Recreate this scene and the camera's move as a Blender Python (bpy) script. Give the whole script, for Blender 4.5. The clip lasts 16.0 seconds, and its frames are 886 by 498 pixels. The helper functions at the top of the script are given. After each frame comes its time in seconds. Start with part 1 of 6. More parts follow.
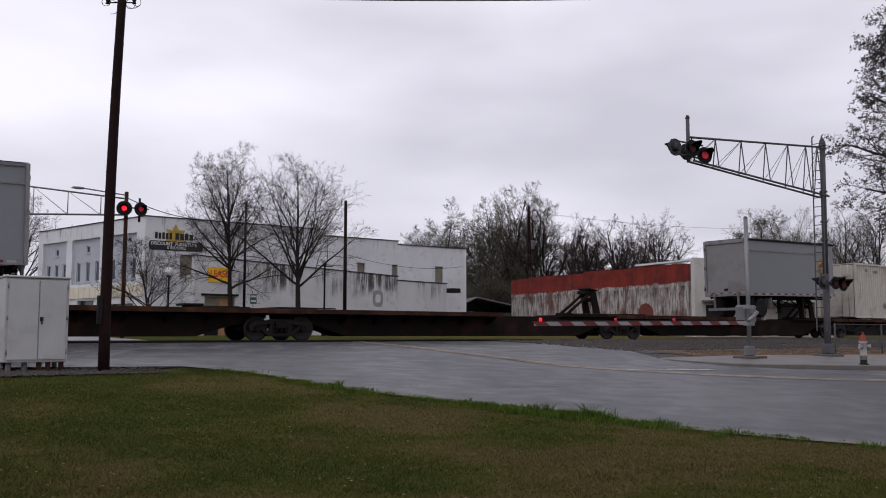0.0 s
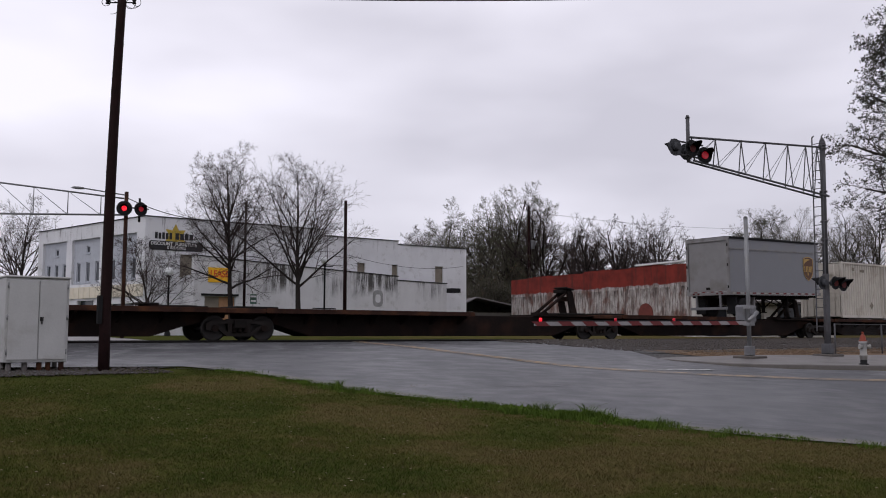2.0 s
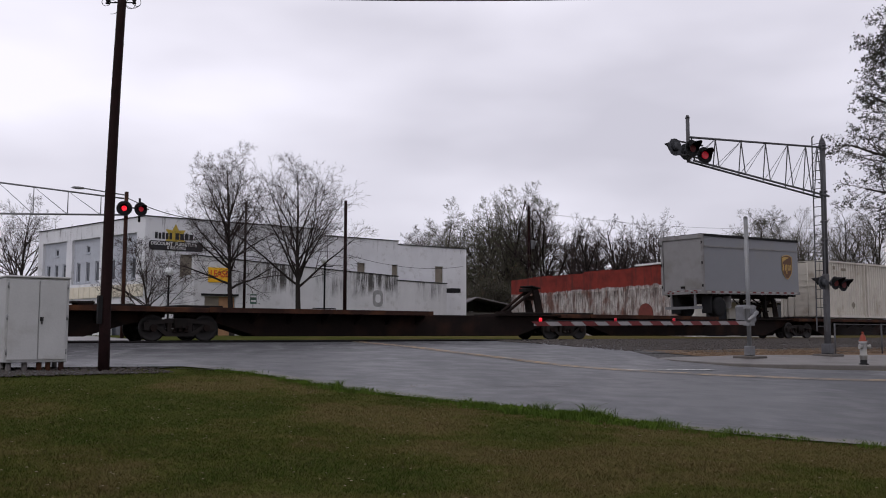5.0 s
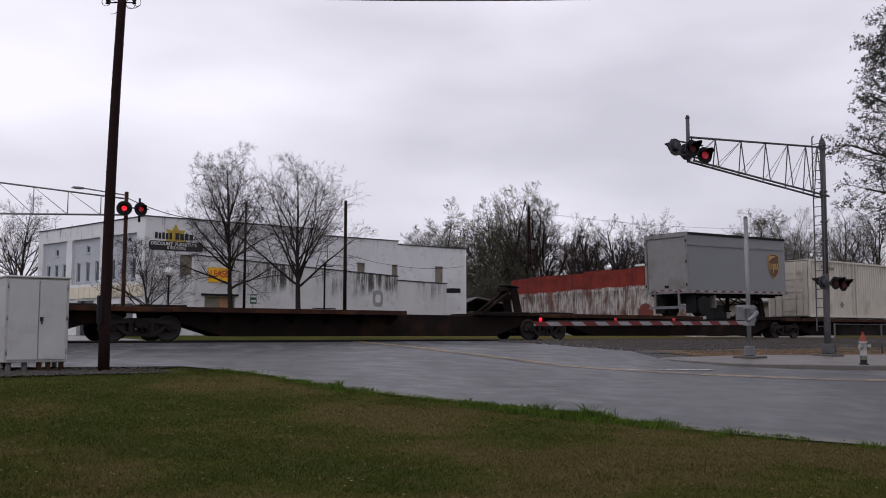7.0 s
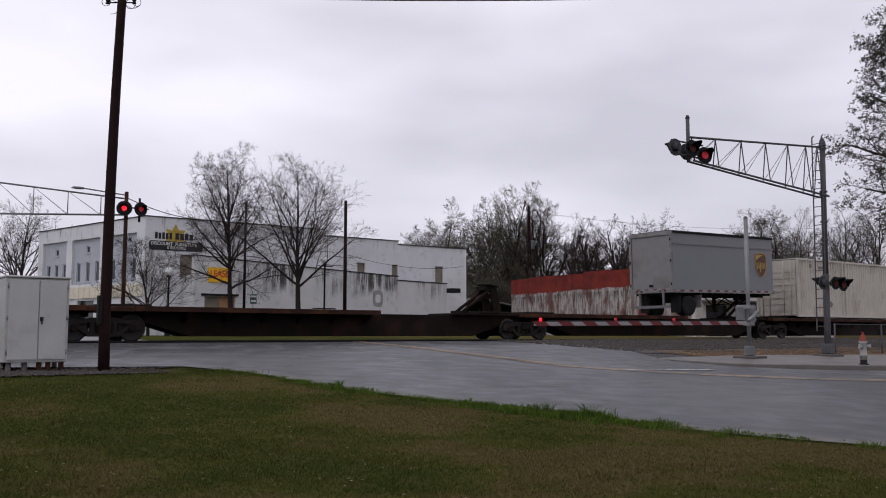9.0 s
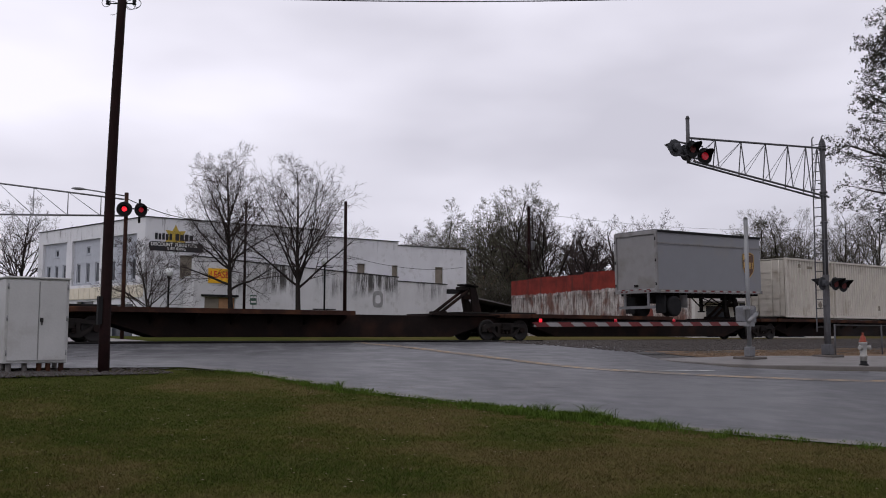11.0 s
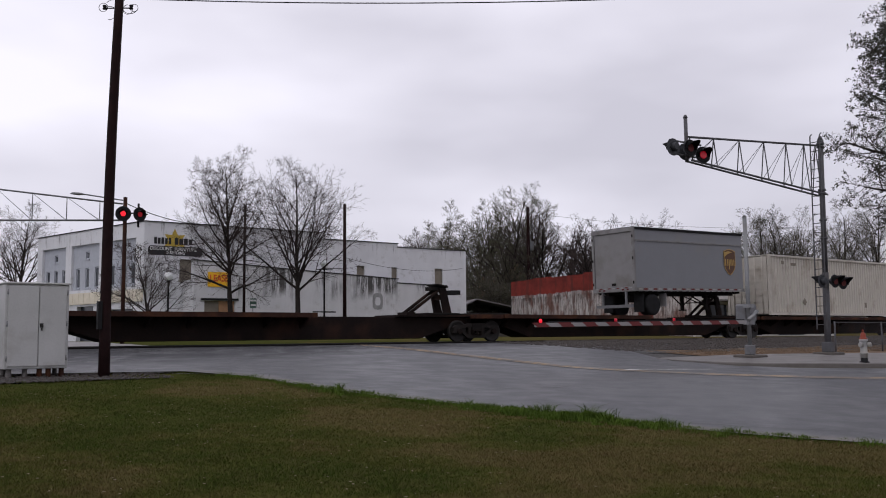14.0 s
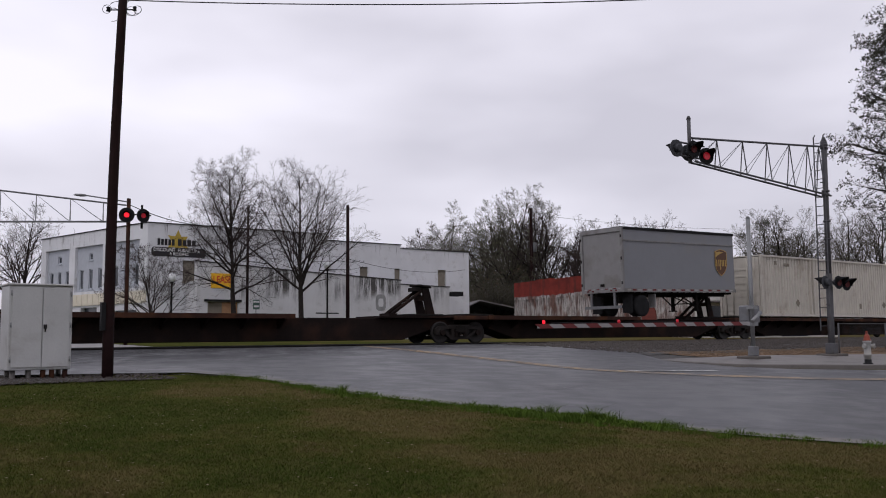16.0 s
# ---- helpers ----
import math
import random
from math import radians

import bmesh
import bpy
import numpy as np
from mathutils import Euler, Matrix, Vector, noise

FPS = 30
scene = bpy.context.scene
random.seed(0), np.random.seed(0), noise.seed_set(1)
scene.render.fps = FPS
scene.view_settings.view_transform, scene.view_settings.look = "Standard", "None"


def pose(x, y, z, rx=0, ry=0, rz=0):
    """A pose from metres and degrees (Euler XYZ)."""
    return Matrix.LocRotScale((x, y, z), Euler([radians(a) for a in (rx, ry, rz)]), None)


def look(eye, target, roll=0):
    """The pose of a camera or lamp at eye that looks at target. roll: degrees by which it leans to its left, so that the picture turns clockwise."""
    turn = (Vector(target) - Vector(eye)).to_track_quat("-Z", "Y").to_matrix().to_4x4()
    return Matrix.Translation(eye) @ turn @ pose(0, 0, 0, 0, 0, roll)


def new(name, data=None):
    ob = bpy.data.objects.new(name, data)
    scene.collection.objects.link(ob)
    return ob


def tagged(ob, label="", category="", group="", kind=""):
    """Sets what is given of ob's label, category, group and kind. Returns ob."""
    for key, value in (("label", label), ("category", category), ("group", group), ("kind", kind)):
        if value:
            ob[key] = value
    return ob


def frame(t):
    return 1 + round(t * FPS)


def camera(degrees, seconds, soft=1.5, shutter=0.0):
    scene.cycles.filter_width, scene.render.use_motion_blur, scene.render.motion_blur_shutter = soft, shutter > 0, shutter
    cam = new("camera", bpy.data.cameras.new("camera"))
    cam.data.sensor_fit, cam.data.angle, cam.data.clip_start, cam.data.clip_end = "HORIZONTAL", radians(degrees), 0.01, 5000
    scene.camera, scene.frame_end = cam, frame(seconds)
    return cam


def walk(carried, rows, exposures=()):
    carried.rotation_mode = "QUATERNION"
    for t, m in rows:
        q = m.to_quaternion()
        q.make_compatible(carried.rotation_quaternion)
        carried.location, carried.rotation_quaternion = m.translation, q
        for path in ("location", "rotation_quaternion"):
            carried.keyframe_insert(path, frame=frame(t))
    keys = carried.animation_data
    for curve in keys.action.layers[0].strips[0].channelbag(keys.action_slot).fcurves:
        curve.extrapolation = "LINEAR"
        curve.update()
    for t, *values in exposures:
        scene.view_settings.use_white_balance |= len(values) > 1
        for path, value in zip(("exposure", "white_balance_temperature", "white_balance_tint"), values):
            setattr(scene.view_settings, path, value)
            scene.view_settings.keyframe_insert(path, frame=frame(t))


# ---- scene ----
# ---- camera: a tripod by the street, nudged near the end ----
cam = camera(52.43, 16.0, soft=1.0, shutter=0.4)
EYE = (0.0, 0.0, 0.24)          # z = 0 is the top of the rails


def held(yaw, tilt, roll):
    return pose(*EYE, 0, 0, yaw) @ pose(0, 0, 0, 95.418 + tilt, 0, 0) @ pose(0, 0, 0, 0, 0, -roll)


walk(cam, [
    (0.0, held(0, 0, 0)),
    (9.2, held(0, 0, 0)),
    (11.3, held(0, 0.055, 0)),
    (12.0, held(0, 0.055, 0)),
    (12.5, held(-0.101, 0.055, 0.009)),
    (13.0, held(-0.169, 0.053, 0.599)),
    (13.5, held(-0.091, 0.12, 0.662)),
    (14.0, held(-0.041, 0.138, 0.585)),
    (14.5, held(-0.018, 0.175, 0.651)),
    (15.0, held(-0.041, 0.167, 0.562)),
    (15.5, held(-0.041, 0.162, 0.557)),
    (16.0, held(0.152, 0.22, 0.572)),
])

# ---- sky and light: a dull overcast day ----
SUN_UP, SUN_TURN = radians(57), radians(207)
world = bpy.data.worlds.new("overcast_sky")
scene.world = world
world.use_nodes = True
wn, wl = world.node_tree.nodes, world.node_tree.links
wn.clear()
w_out = wn.new("ShaderNodeOutputWorld")
w_bg = wn.new("ShaderNodeBackground")
w_sky = wn.new("ShaderNodeTexSky")
w_sky.sky_type, w_sky.sun_disc = "NISHITA", False
w_sky.sun_elevation, w_sky.sun_rotation = SUN_UP, SUN_TURN
w_co = wn.new("ShaderNodeTexCoord")
w_map = wn.new("ShaderNodeMapping")
w_map.inputs["Scale"].default_value = (1.0, 1.0, 2.6)
w_map.inputs["Location"].default_value = (0.35, 0.2, 0.1)
w_noise = wn.new("ShaderNodeTexNoise")
w_noise.inputs["Scale"].default_value = 2.2
w_noise.inputs["Detail"].default_value = 4.0
w_noise.inputs["Roughness"].default_value = 0.42
w_ramp = wn.new("ShaderNodeValToRGB")
w_ramp.color_ramp.elements[0].position, w_ramp.color_ramp.elements[0].color = 0.36, (0.64, 0.62, 0.71, 1)
w_ramp.color_ramp.elements[1].position, w_ramp.color_ramp.elements[1].color = 0.68, (1.03, 1.0, 1.12, 1)
w_dim = wn.new("ShaderNodeMix")
w_dim.data_type, w_dim.blend_type = "RGBA", "MULTIPLY"
w_dim.inputs["Factor"].default_value = 1.0
w_dim.inputs["B"].default_value = (0.1, 0.1, 0.1, 1)
w_mix = wn.new("ShaderNodeMix")
w_mix.data_type = "RGBA"
w_mix.inputs["Factor"].default_value = 0.94
wl.new(w_co.outputs["Generated"], w_map.inputs["Vector"])
wl.new(w_map.outputs["Vector"], w_noise.inputs["Vector"])
# the cloud is thinner towards the west
w_sep = wn.new("ShaderNodeSeparateXYZ")
w_west = wn.new("ShaderNodeMath")
w_west.operation = "MULTIPLY_ADD"
w_west.inputs[1].default_value = -0.11
wl.new(w_co.outputs["Generated"], w_sep.inputs[0])
wl.new(w_sep.outputs["X"], w_west.inputs[0])
wl.new(w_noise.outputs["Fac"], w_west.inputs[2])
wl.new(w_west.outputs[0], w_ramp.inputs["Fac"])
wl.new(w_sky.outputs["Color"], w_dim.inputs["A"])
wl.new(w_dim.outputs["Result"], w_mix.inputs["A"])
wl.new(w_ramp.outputs["Color"], w_mix.inputs["B"])
wl.new(w_mix.outputs["Result"], w_bg.inputs["Color"])
wl.new(w_bg.outputs["Background"], w_out.inputs["Surface"])
w_bg.inputs["Strength"].default_value = 1.0

sun = new("sun", bpy.data.lights.new("sun", "SUN"))
sun.data.energy, sun.data.angle, sun.data.color = 0.5, radians(40), (1.0, 0.97, 0.93)
sun.matrix_world = look((-20, -40, 70), (0, 0, 0))
scene.view_settings.exposure = 0.0

# ---- the plan: q runs along the track, p across it, away from the camera ----
TURN = 36.417
UX, UY = math.cos(radians(TURN)), math.sin(radians(TURN))


def on(q, p, z=0.0, rz=0.0, rx=0.0, ry=0.0):
    """A pose in the plan; local x lies along the track, local y across it."""
    return pose(q * UX - p * UY, q * UY + p * UX, z, 0, 0, TURN) @ pose(0, 0, 0, rx, ry, rz)


def at(q, p, z=0.0):
    return on(q, p, z).translation


GP = [-3000, -60, 0, 4, 16, 24, 28, 36, 43, 60, 3000]
GZ = [-1.6, -1.4, -1.22, -1.1, -0.57, -0.17, -0.03, -0.03, 0.17, 0.2, 0.2]


def level(p):
    """Height of the land: it climbs gently to the railway."""
    return float(np.interp(p, GP, GZ))


# ---- mesh helpers ----
def box(bm, x0, x1, y0, y1, z0, z1, m=None):
    v = [bm.verts.new((x, y, z)) for x in (x0, x1) for y in (y0, y1) for z in (z0, z1)]
    if m is not None:
        for w in v:
            w.co = m @ w.co
    for a in ((0, 1, 3, 2), (4, 6, 7, 5), (0, 4, 5, 1), (2, 3, 7, 6), (0, 2, 6, 4), (1, 5, 7, 3)):
        bm.faces.new([v[i] for i in a])
    return v


def tube(bm, a, b, r0, r1=None, n=10, caps=True):
    a, b = Vector(a), Vector(b)
    r1 = r0 if r1 is None else r1
    turn = (b - a).to_track_quat("Z", "Y").to_matrix()
    rings = []
    for c, r in ((a, r0), (b, r1)):
        rings.append([bm.verts.new(c + turn @ Vector((r * math.cos(2 * math.pi * i / n), r * math.sin(2 * math.pi * i / n), 0))) for i in range(n)])
    for i in range(n):
        f = bm.faces.new((rings[0][i], rings[0][(i + 1) % n], rings[1][(i + 1) % n], rings[1][i]))
        f.smooth = n > 6
    if caps:
        bm.faces.new(rings[0][::-1])
        bm.faces.new(rings[1])


def lathe(bm, prof, n=16, m=None):
    """A turned shape about z; prof: (radius, height) from the bottom up."""
    rings = []
    for r, z in prof:
        ring = [bm.verts.new((r * math.cos(2 * math.pi * i / n), r * math.sin(2 * math.pi * i / n), z)) for i in range(n)]
        rings.append(ring)
    for a, b in zip(rings, rings[1:]):
        for i in range(n):
            bm.faces.new((a[i], a[(i + 1) % n], b[(i + 1) % n], b[i])).smooth = True
    bm.faces.new(rings[0][::-1])
    bm.faces.new(rings[-1])
    if m is not None:
        for ring in rings:
            for v in ring:
                v.co = m @ v.co


def prism(bm, pts, y0, y1, m=None):
    """A plate: an outline in x, z, from y0 to y1."""
    a = [bm.verts.new((x, y0, z)) for x, z in pts]
    b = [bm.verts.new((x, y1, z)) for x, z in pts]
    k = len(pts)
    bm.faces.new(a)
    bm.faces.new(b[::-1])
    for i in range(k):
        bm.faces.new((a[i], b[i], b[(i + 1) % k], a[(i + 1) % k]))
    if m is not None:
        for v in a + b:
            v.co = m @ v.co


def slab(bm, pts, z0, z1):
    """A plate: an outline in x, y, from z0 to z1."""
    a = [bm.verts.new((x, y, z0)) for x, y in pts]
    b = [bm.verts.new((x, y, z1)) for x, y in pts]
    k = len(pts)
    bm.faces.new(a[::-1])
    bm.faces.new(b)
    for i in range(k):
        bm.faces.new((a[i], a[(i + 1) % k], b[(i + 1) % k], b[i]))


def mesh_of(bm, name, material, bevel=0.0):
    if bevel:
        bmesh.ops.bevel(bm, geom=bm.edges[:], offset=bevel, segments=1, affect="EDGES", profile=0.5)
    bmesh.ops.recalc_face_normals(bm, faces=bm.faces[:])
    me = bpy.data.meshes.new(name)
    bm.to_mesh(me)
    bm.free()
    me.materials.append(material)
    return me


def part(name, bm, material, parent, label="", m=None, bevel=0.0):
    ob = new(name, bm if isinstance(bm, bpy.types.Mesh) else mesh_of(bm, name, material, bevel))
    ob.parent = parent
    if m is not None:
        ob.matrix_basis = m
    return tagged(ob, label)


def thing(name, m, label, category, group="", kind=""):
    ob = new(name)
    ob.empty_display_size = 0.2
    ob.matrix_basis = m
    return tagged(ob, label, category, group, kind)


def solid(name, bm, material, m, label, category, group="", kind="", bevel=0.0):
    ob = new(name, mesh_of(bm, name, material, bevel))
    ob.matrix_basis = m
    return tagged(ob, label, category, group, kind)


def raw_mesh(name, verts, faces, material):
    me = bpy.data.meshes.new(name)
    me.from_pydata(verts, [], faces)
    me.materials.append(material)
    return me


def lettering(name, text, size, material, parent, m, bold=0.0, squeeze=1.0):
    cu = bpy.data.curves.new(name, "FONT")
    cu.body, cu.size, cu.extrude, cu.offset = text, size, 0.004, bold
    cu.align_x, cu.align_y = "CENTER", "CENTER"
    tmp = bpy.data.objects.new(name, cu)
    scene.collection.objects.link(tmp)
    bpy.context.view_layer.update()
    me = bpy.data.meshes.new_from_object(tmp.evaluated_get(bpy.context.evaluated_depsgraph_get()))
    bpy.data.objects.remove(tmp)
    me.materials.clear()
    me.materials.append(material)
    ob = new(name, me)
    ob.parent = parent
    ob.matrix_basis = m @ Matrix.Diagonal((squeeze, 1, 1, 1))
    return ob


# ---- materials ----
class Mat:
    def __init__(self, name, rough=0.8, metal=0.0, spec=0.5):
        self.m = bpy.data.materials.new(name)
        self.m.use_nodes = True
        self.n, self.l = self.m.node_tree.nodes, self.m.node_tree.links
        self.b = self.n["Principled BSDF"]
        self.b.inputs["Roughness"].default_value = rough
        self.b.inputs["Metallic"].default_value = metal
        self.b.inputs["Specular IOR Level"].default_value = spec
        self.co = self.n.new("ShaderNodeTexCoord").outputs["Object"]

    def noise(self, scale, detail=4, stretch=(1, 1, 1), rough=0.55, shift=(0, 0, 0)):
        mp = self.n.new("ShaderNodeMapping")
        mp.inputs["Scale"].default_value = stretch
        mp.inputs["Location"].default_value = shift
        t = self.n.new("ShaderNodeTexNoise")
        t.inputs["Scale"].default_value, t.inputs["Detail"].default_value, t.inputs["Roughness"].default_value = scale, detail, rough
        self.l.new(self.co, mp.inputs["Vector"])
        self.l.new(mp.outputs["Vector"], t.inputs["Vector"])
        return t.outputs["Fac"]

    def rand(self):
        return self.n.new("ShaderNodeObjectInfo").outputs["Random"]

    def island(self):
        return self.n.new("ShaderNodeNewGeometry").outputs["Random Per Island"]

    def axis(self, k):
        s = self.n.new("ShaderNodeSeparateXYZ")
        self.l.new(self.co, s.inputs[0])
        return s.outputs[k]

    def ramp(self, fac, *stops):
        r = self.n.new("ShaderNodeValToRGB")
        e = r.color_ramp.elements
        while len(e) < len(stops):
            e.new(0.5)
        for k, (pos, c) in enumerate(stops):
            e[k].position = pos
            e[k].color = (*c, 1) if isinstance(c, tuple) else (c, c, c, 1)
        self.l.new(fac, r.inputs["Fac"])
        return r.outputs["Color"]

    def mix(self, fac, a, b, kind="MIX"):
        x = self.n.new("ShaderNodeMix")
        x.data_type, x.blend_type = "RGBA", kind
        for key, v in (("Factor", fac), ("A", a), ("B", b)):
            if isinstance(v, bpy.types.NodeSocket):
                self.l.new(v, x.inputs[key] if key == "Factor" else [i for i in x.inputs if i.name == key and i.type == "RGBA"][0])
            elif key == "Factor":
                x.inputs["Factor"].default_value = v
            else:
                [i for i in x.inputs if i.name == key and i.type == "RGBA"][0].default_value = (*v, 1)
        return [o for o in x.outputs if o.type == "RGBA"][0]

    def math(self, op, a, b=0.0):
        x = self.n.new("ShaderNodeMath")
        x.operation = op
        for k, v in enumerate((a, b)):
            if isinstance(v, bpy.types.NodeSocket):
                self.l.new(v, x.inputs[k])
            else:
                x.inputs[k].default_value = v
        return x.outputs[0]

    def done(self, colour=None, rough=None, bump=None, depth=0.01, strength=0.5):
        if colour is not None:
            if isinstance(colour, tuple):
                self.b.inputs["Base Color"].default_value = (*colour, 1)
            else:
                self.l.new(colour, self.b.inputs["Base Color"])
        if rough is not None:
            self.l.new(rough, self.b.inputs["Roughness"])
        if bump is not None:
            bp = self.n.new("ShaderNodeBump")
            bp.inputs["Distance"].default_value, bp.inputs["Strength"].default_value = depth, strength
            self.l.new(bump, bp.inputs["Height"])
            self.l.new(bp.outputs["Normal"], self.b.inputs["Normal"])
        return self.m


def plain(name, c, rough=0.7, metal=0.0, vary=0.25, scale=3.0, bump=0.004, dirt=None, dirt_at=0.6, spec=0.3):
    """Paint, metal or plaster: a colour with grain, blotches and, if given, dirt."""
    a = Mat(name, rough, metal, spec)
    big, fine = a.noise(scale, 5), a.noise(scale * 14, 3)
    lo, hi = tuple(v * (1 - vary) for v in c), tuple(min(1, v * (1 + vary)) for v in c)
    col = a.ramp(big, (0.3, lo), (0.7, hi))
    col = a.mix(0.3, col, a.ramp(fine, (0.3, lo), (0.7, hi)))
    if dirt:
        k = a.ramp(a.noise(scale * 0.7, 6, shift=(5, 3, 1)), (dirt_at - 0.12, 0.0), (dirt_at + 0.12, 1.0))
        col = a.mix(k, col, dirt)
    return a.done(col, a.ramp(big, (0.2, max(0.05, rough - 0.12)), (0.8, min(1, rough + 0.12))), fine, bump)


def glow(name, c, power):
    a = Mat(name, 0.3)
    a.b.inputs["Emission Color"].default_value = (*c, 1)
    a.b.inputs["Emission Strength"].default_value = power
    return a.done(c)


def wet_asphalt():
    a = Mat("wet_asphalt", 0.4, spec=0.28)
    big, mid, fine = a.noise(0.22, 5, (1.0, 0.35, 1)), a.noise(1.6, 6), a.noise(60, 2)
    col = a.ramp(big, (0.3, (0.020, 0.021, 0.026)), (0.7, (0.050, 0.052, 0.062)))
    col = a.mix(0.35, col, a.ramp(mid, (0.35, (0.016, 0.017, 0.020)), (0.7, (0.065, 0.066, 0.075))))
    col = a.mix(0.25, col, a.ramp(fine, (0.3, 0.012), (0.7, 0.085)))
    rough = a.ramp(a.mix(0.5, a.ramp(big, (0.3, 0.0), (0.7, 1.0)), a.ramp(mid, (0.3, 0.0), (0.7, 1.0))), (0.25, 0.34), (0.75, 0.52))
    # darker, coarser, mottled and cracked towards the crossing
    by_track = a.ramp(mid, (0.32, (0.010, 0.0105, 0.0125)), (0.70, (0.045, 0.046, 0.054)))
    by_track = a.mix(0.3, by_track, a.ramp(fine, (0.3, 0.010), (0.7, 0.070)))
    by_track = a.mix(0.45, by_track, a.ramp(a.noise(0.7, 8, (1, 0.5, 1), 0.7, (4, 4, 2)), (0.40, (0.006, 0.006, 0.007)), (0.62, (0.060, 0.060, 0.066))))
    crack = a.n.new("ShaderNodeTexVoronoi")
    crack.feature = "DISTANCE_TO_EDGE"
    crack.inputs["Scale"].default_value = 0.55
    bend = a.n.new("ShaderNodeVectorMath")
    bend.operation = "ADD"
    wander = a.n.new("ShaderNodeTexNoise")
    wander.inputs["Scale"].default_value, wander.inputs["Detail"].default_value = 1.2, 5
    a.l.new(a.co, wander.inputs["Vector"])
    a.l.new(a.co, bend.inputs[0])
    a.l.new(wander.outputs["Color"], bend.inputs[1])
    a.l.new(bend.outputs[0], crack.inputs["Vector"])
    split = a.ramp(crack.outputs["Distance"], (0.004, 0.9), (0.016, 0.0))
    split = a.mix(1.0, split, a.ramp(a.noise(0.25, 3, shift=(6, 1, 1)), (0.48, 0.0), (0.56, 1.0)), "MULTIPLY")
    by_track = a.mix(split, by_track, (0.004, 0.004, 0.004))
    f = a.math("ADD", a.math("MULTIPLY", a.axis(0), -0.795), a.math("MULTIPLY", a.axis(1), 0.656))
    f = a.math("ADD", f, a.math("MULTIPLY", a.math("SUBTRACT", a.noise(0.5, 6, shift=(2, 9, 4)), 0.5), 5.0))
    k = a.ramp(a.math("MULTIPLY", f, 0.02), (0.37, 0.0), (0.44, 1.0))
    col = a.mix(k, col, by_track)
    worn = a.ramp(a.noise(0.9, 8, (1, 0.45, 1), 0.7, (4, 4, 2)), (0.40, 0.88), (0.60, 0.46))
    rough = a.mix(k, rough, a.mix(split, worn, (0.95, 0.95, 0.95)))
    return a.done(col, rough, a.mix(0.35, fine, mid), 0.008, 0.45)


def lawn_colour(a):
    """Green and brown patches of a winter lawn; greener to the west and along the kerb."""
    big, mid = a.noise(0.42, 6, shift=(3.1, 1.0, 0), rough=0.6), a.noise(3.2, 7, rough=0.65)
    k = a.math("ADD", big, a.math("MULTIPLY", a.axis(0), 0.013))
    col = a.ramp(k, (0.40, (0.023, 0.044, 0.005)), (0.475, (0.056, 0.062, 0.013)), (0.55, (0.108, 0.080, 0.036)))
    return a.mix(0.34, col, a.ramp(mid, (0.36, (0.034, 0.050, 0.008)), (0.5, (0.066, 0.063, 0.016)), (0.64, (0.105, 0.078, 0.034))))


def ground_mat():
    a = Mat("winter_lawn", 0.95, spec=0.0)
    fine = a.noise(40, 3)
    col = a.mix(0.4, lawn_colour(a), a.ramp(fine, (0.3, (0.050, 0.052, 0.018)), (0.7, (0.095, 0.084, 0.036))))
    return a.done(col, None, a.mix(0.5, a.noise(3.0, 6), fine), 0.05, 0.8)


def blade_mat():
    a = Mat("grass_blades", 0.85, spec=0.02)
    r = a.island()
    col = a.mix(a.ramp(r, (0.6, 0.0), (0.95, 0.4)), lawn_colour(a), (0.125, 0.100, 0.055))
    col = a.mix(a.ramp(r, (0.05, 0.3), (0.35, 0.0)), col, (0.034, 0.064, 0.009))
    return a.done(col)


def gravel_mat():
    a = Mat("track_gravel", 0.85, spec=0.3)
    v = a.n.new("ShaderNodeTexVoronoi")
    v.inputs["Scale"].default_value = 16
    a.l.new(a.co, v.inputs["Vector"])
    col = a.ramp(a.noise(0.8, 5), (0.3, (0.024, 0.020, 0.018)), (0.7, (0.055, 0.047, 0.042)))
    col = a.mix(0.5, col, a.ramp(v.outputs["Color"], (0.1, 0.02), (0.9, 0.14)))
    return a.done(col, None, v.outputs["Distance"], 0.04, 0.9)


def stained_white(name, c=(0.62, 0.62, 0.63), amount=0.5, top=None):
    """Old white paint with dark streaks that run down from the parapet."""
    a = Mat(name, 0.85, spec=0.2)
    big, fine = a.noise(0.5, 6), a.noise(22, 3)
    streak = a.noise(1.0, 8, (2.6, 2.6, 0.22), 0.8)
    col = a.ramp(big, (0.3, tuple(v * 0.86 for v in c)), (0.7, c))
    k = a.ramp(streak, (0.64 - 0.12 * amount, 0.0), (0.72 - 0.12 * amount, 1.0))
    k = a.mix(1.0, k, a.ramp(a.noise(0.33, 5, (1, 1, 0.5), shift=(8, 2, 3)), (0.46, 0.03), (0.58, 1.0)), "MULTIPLY")
    if top is not None:
        z = a.axis(2)
        wet = a.math("MULTIPLY", a.math("SUBTRACT", z, top - 2.2), 0.5)
        wet = a.ramp(a.math("ADD", wet, a.math("MULTIPLY", a.math("SUBTRACT", a.noise(0.7, 5, shift=(1, 7, 4)), 0.5), 1.6)), (0.15, 0.04), (0.75, 1.0))
        k = a.mix(1.0, k, wet, "MULTIPLY")
    col = a.mix(k, col, (0.075, 0.072, 0.07))
    col = a.mix(a.ramp(a.noise(1.3, 8, shift=(4, 1, 7), rough=0.68), (0.56, 0.0), (0.68, 0.45)), col, (0.32, 0.31, 0.29))
    return a.done(col, None, fine, 0.006)


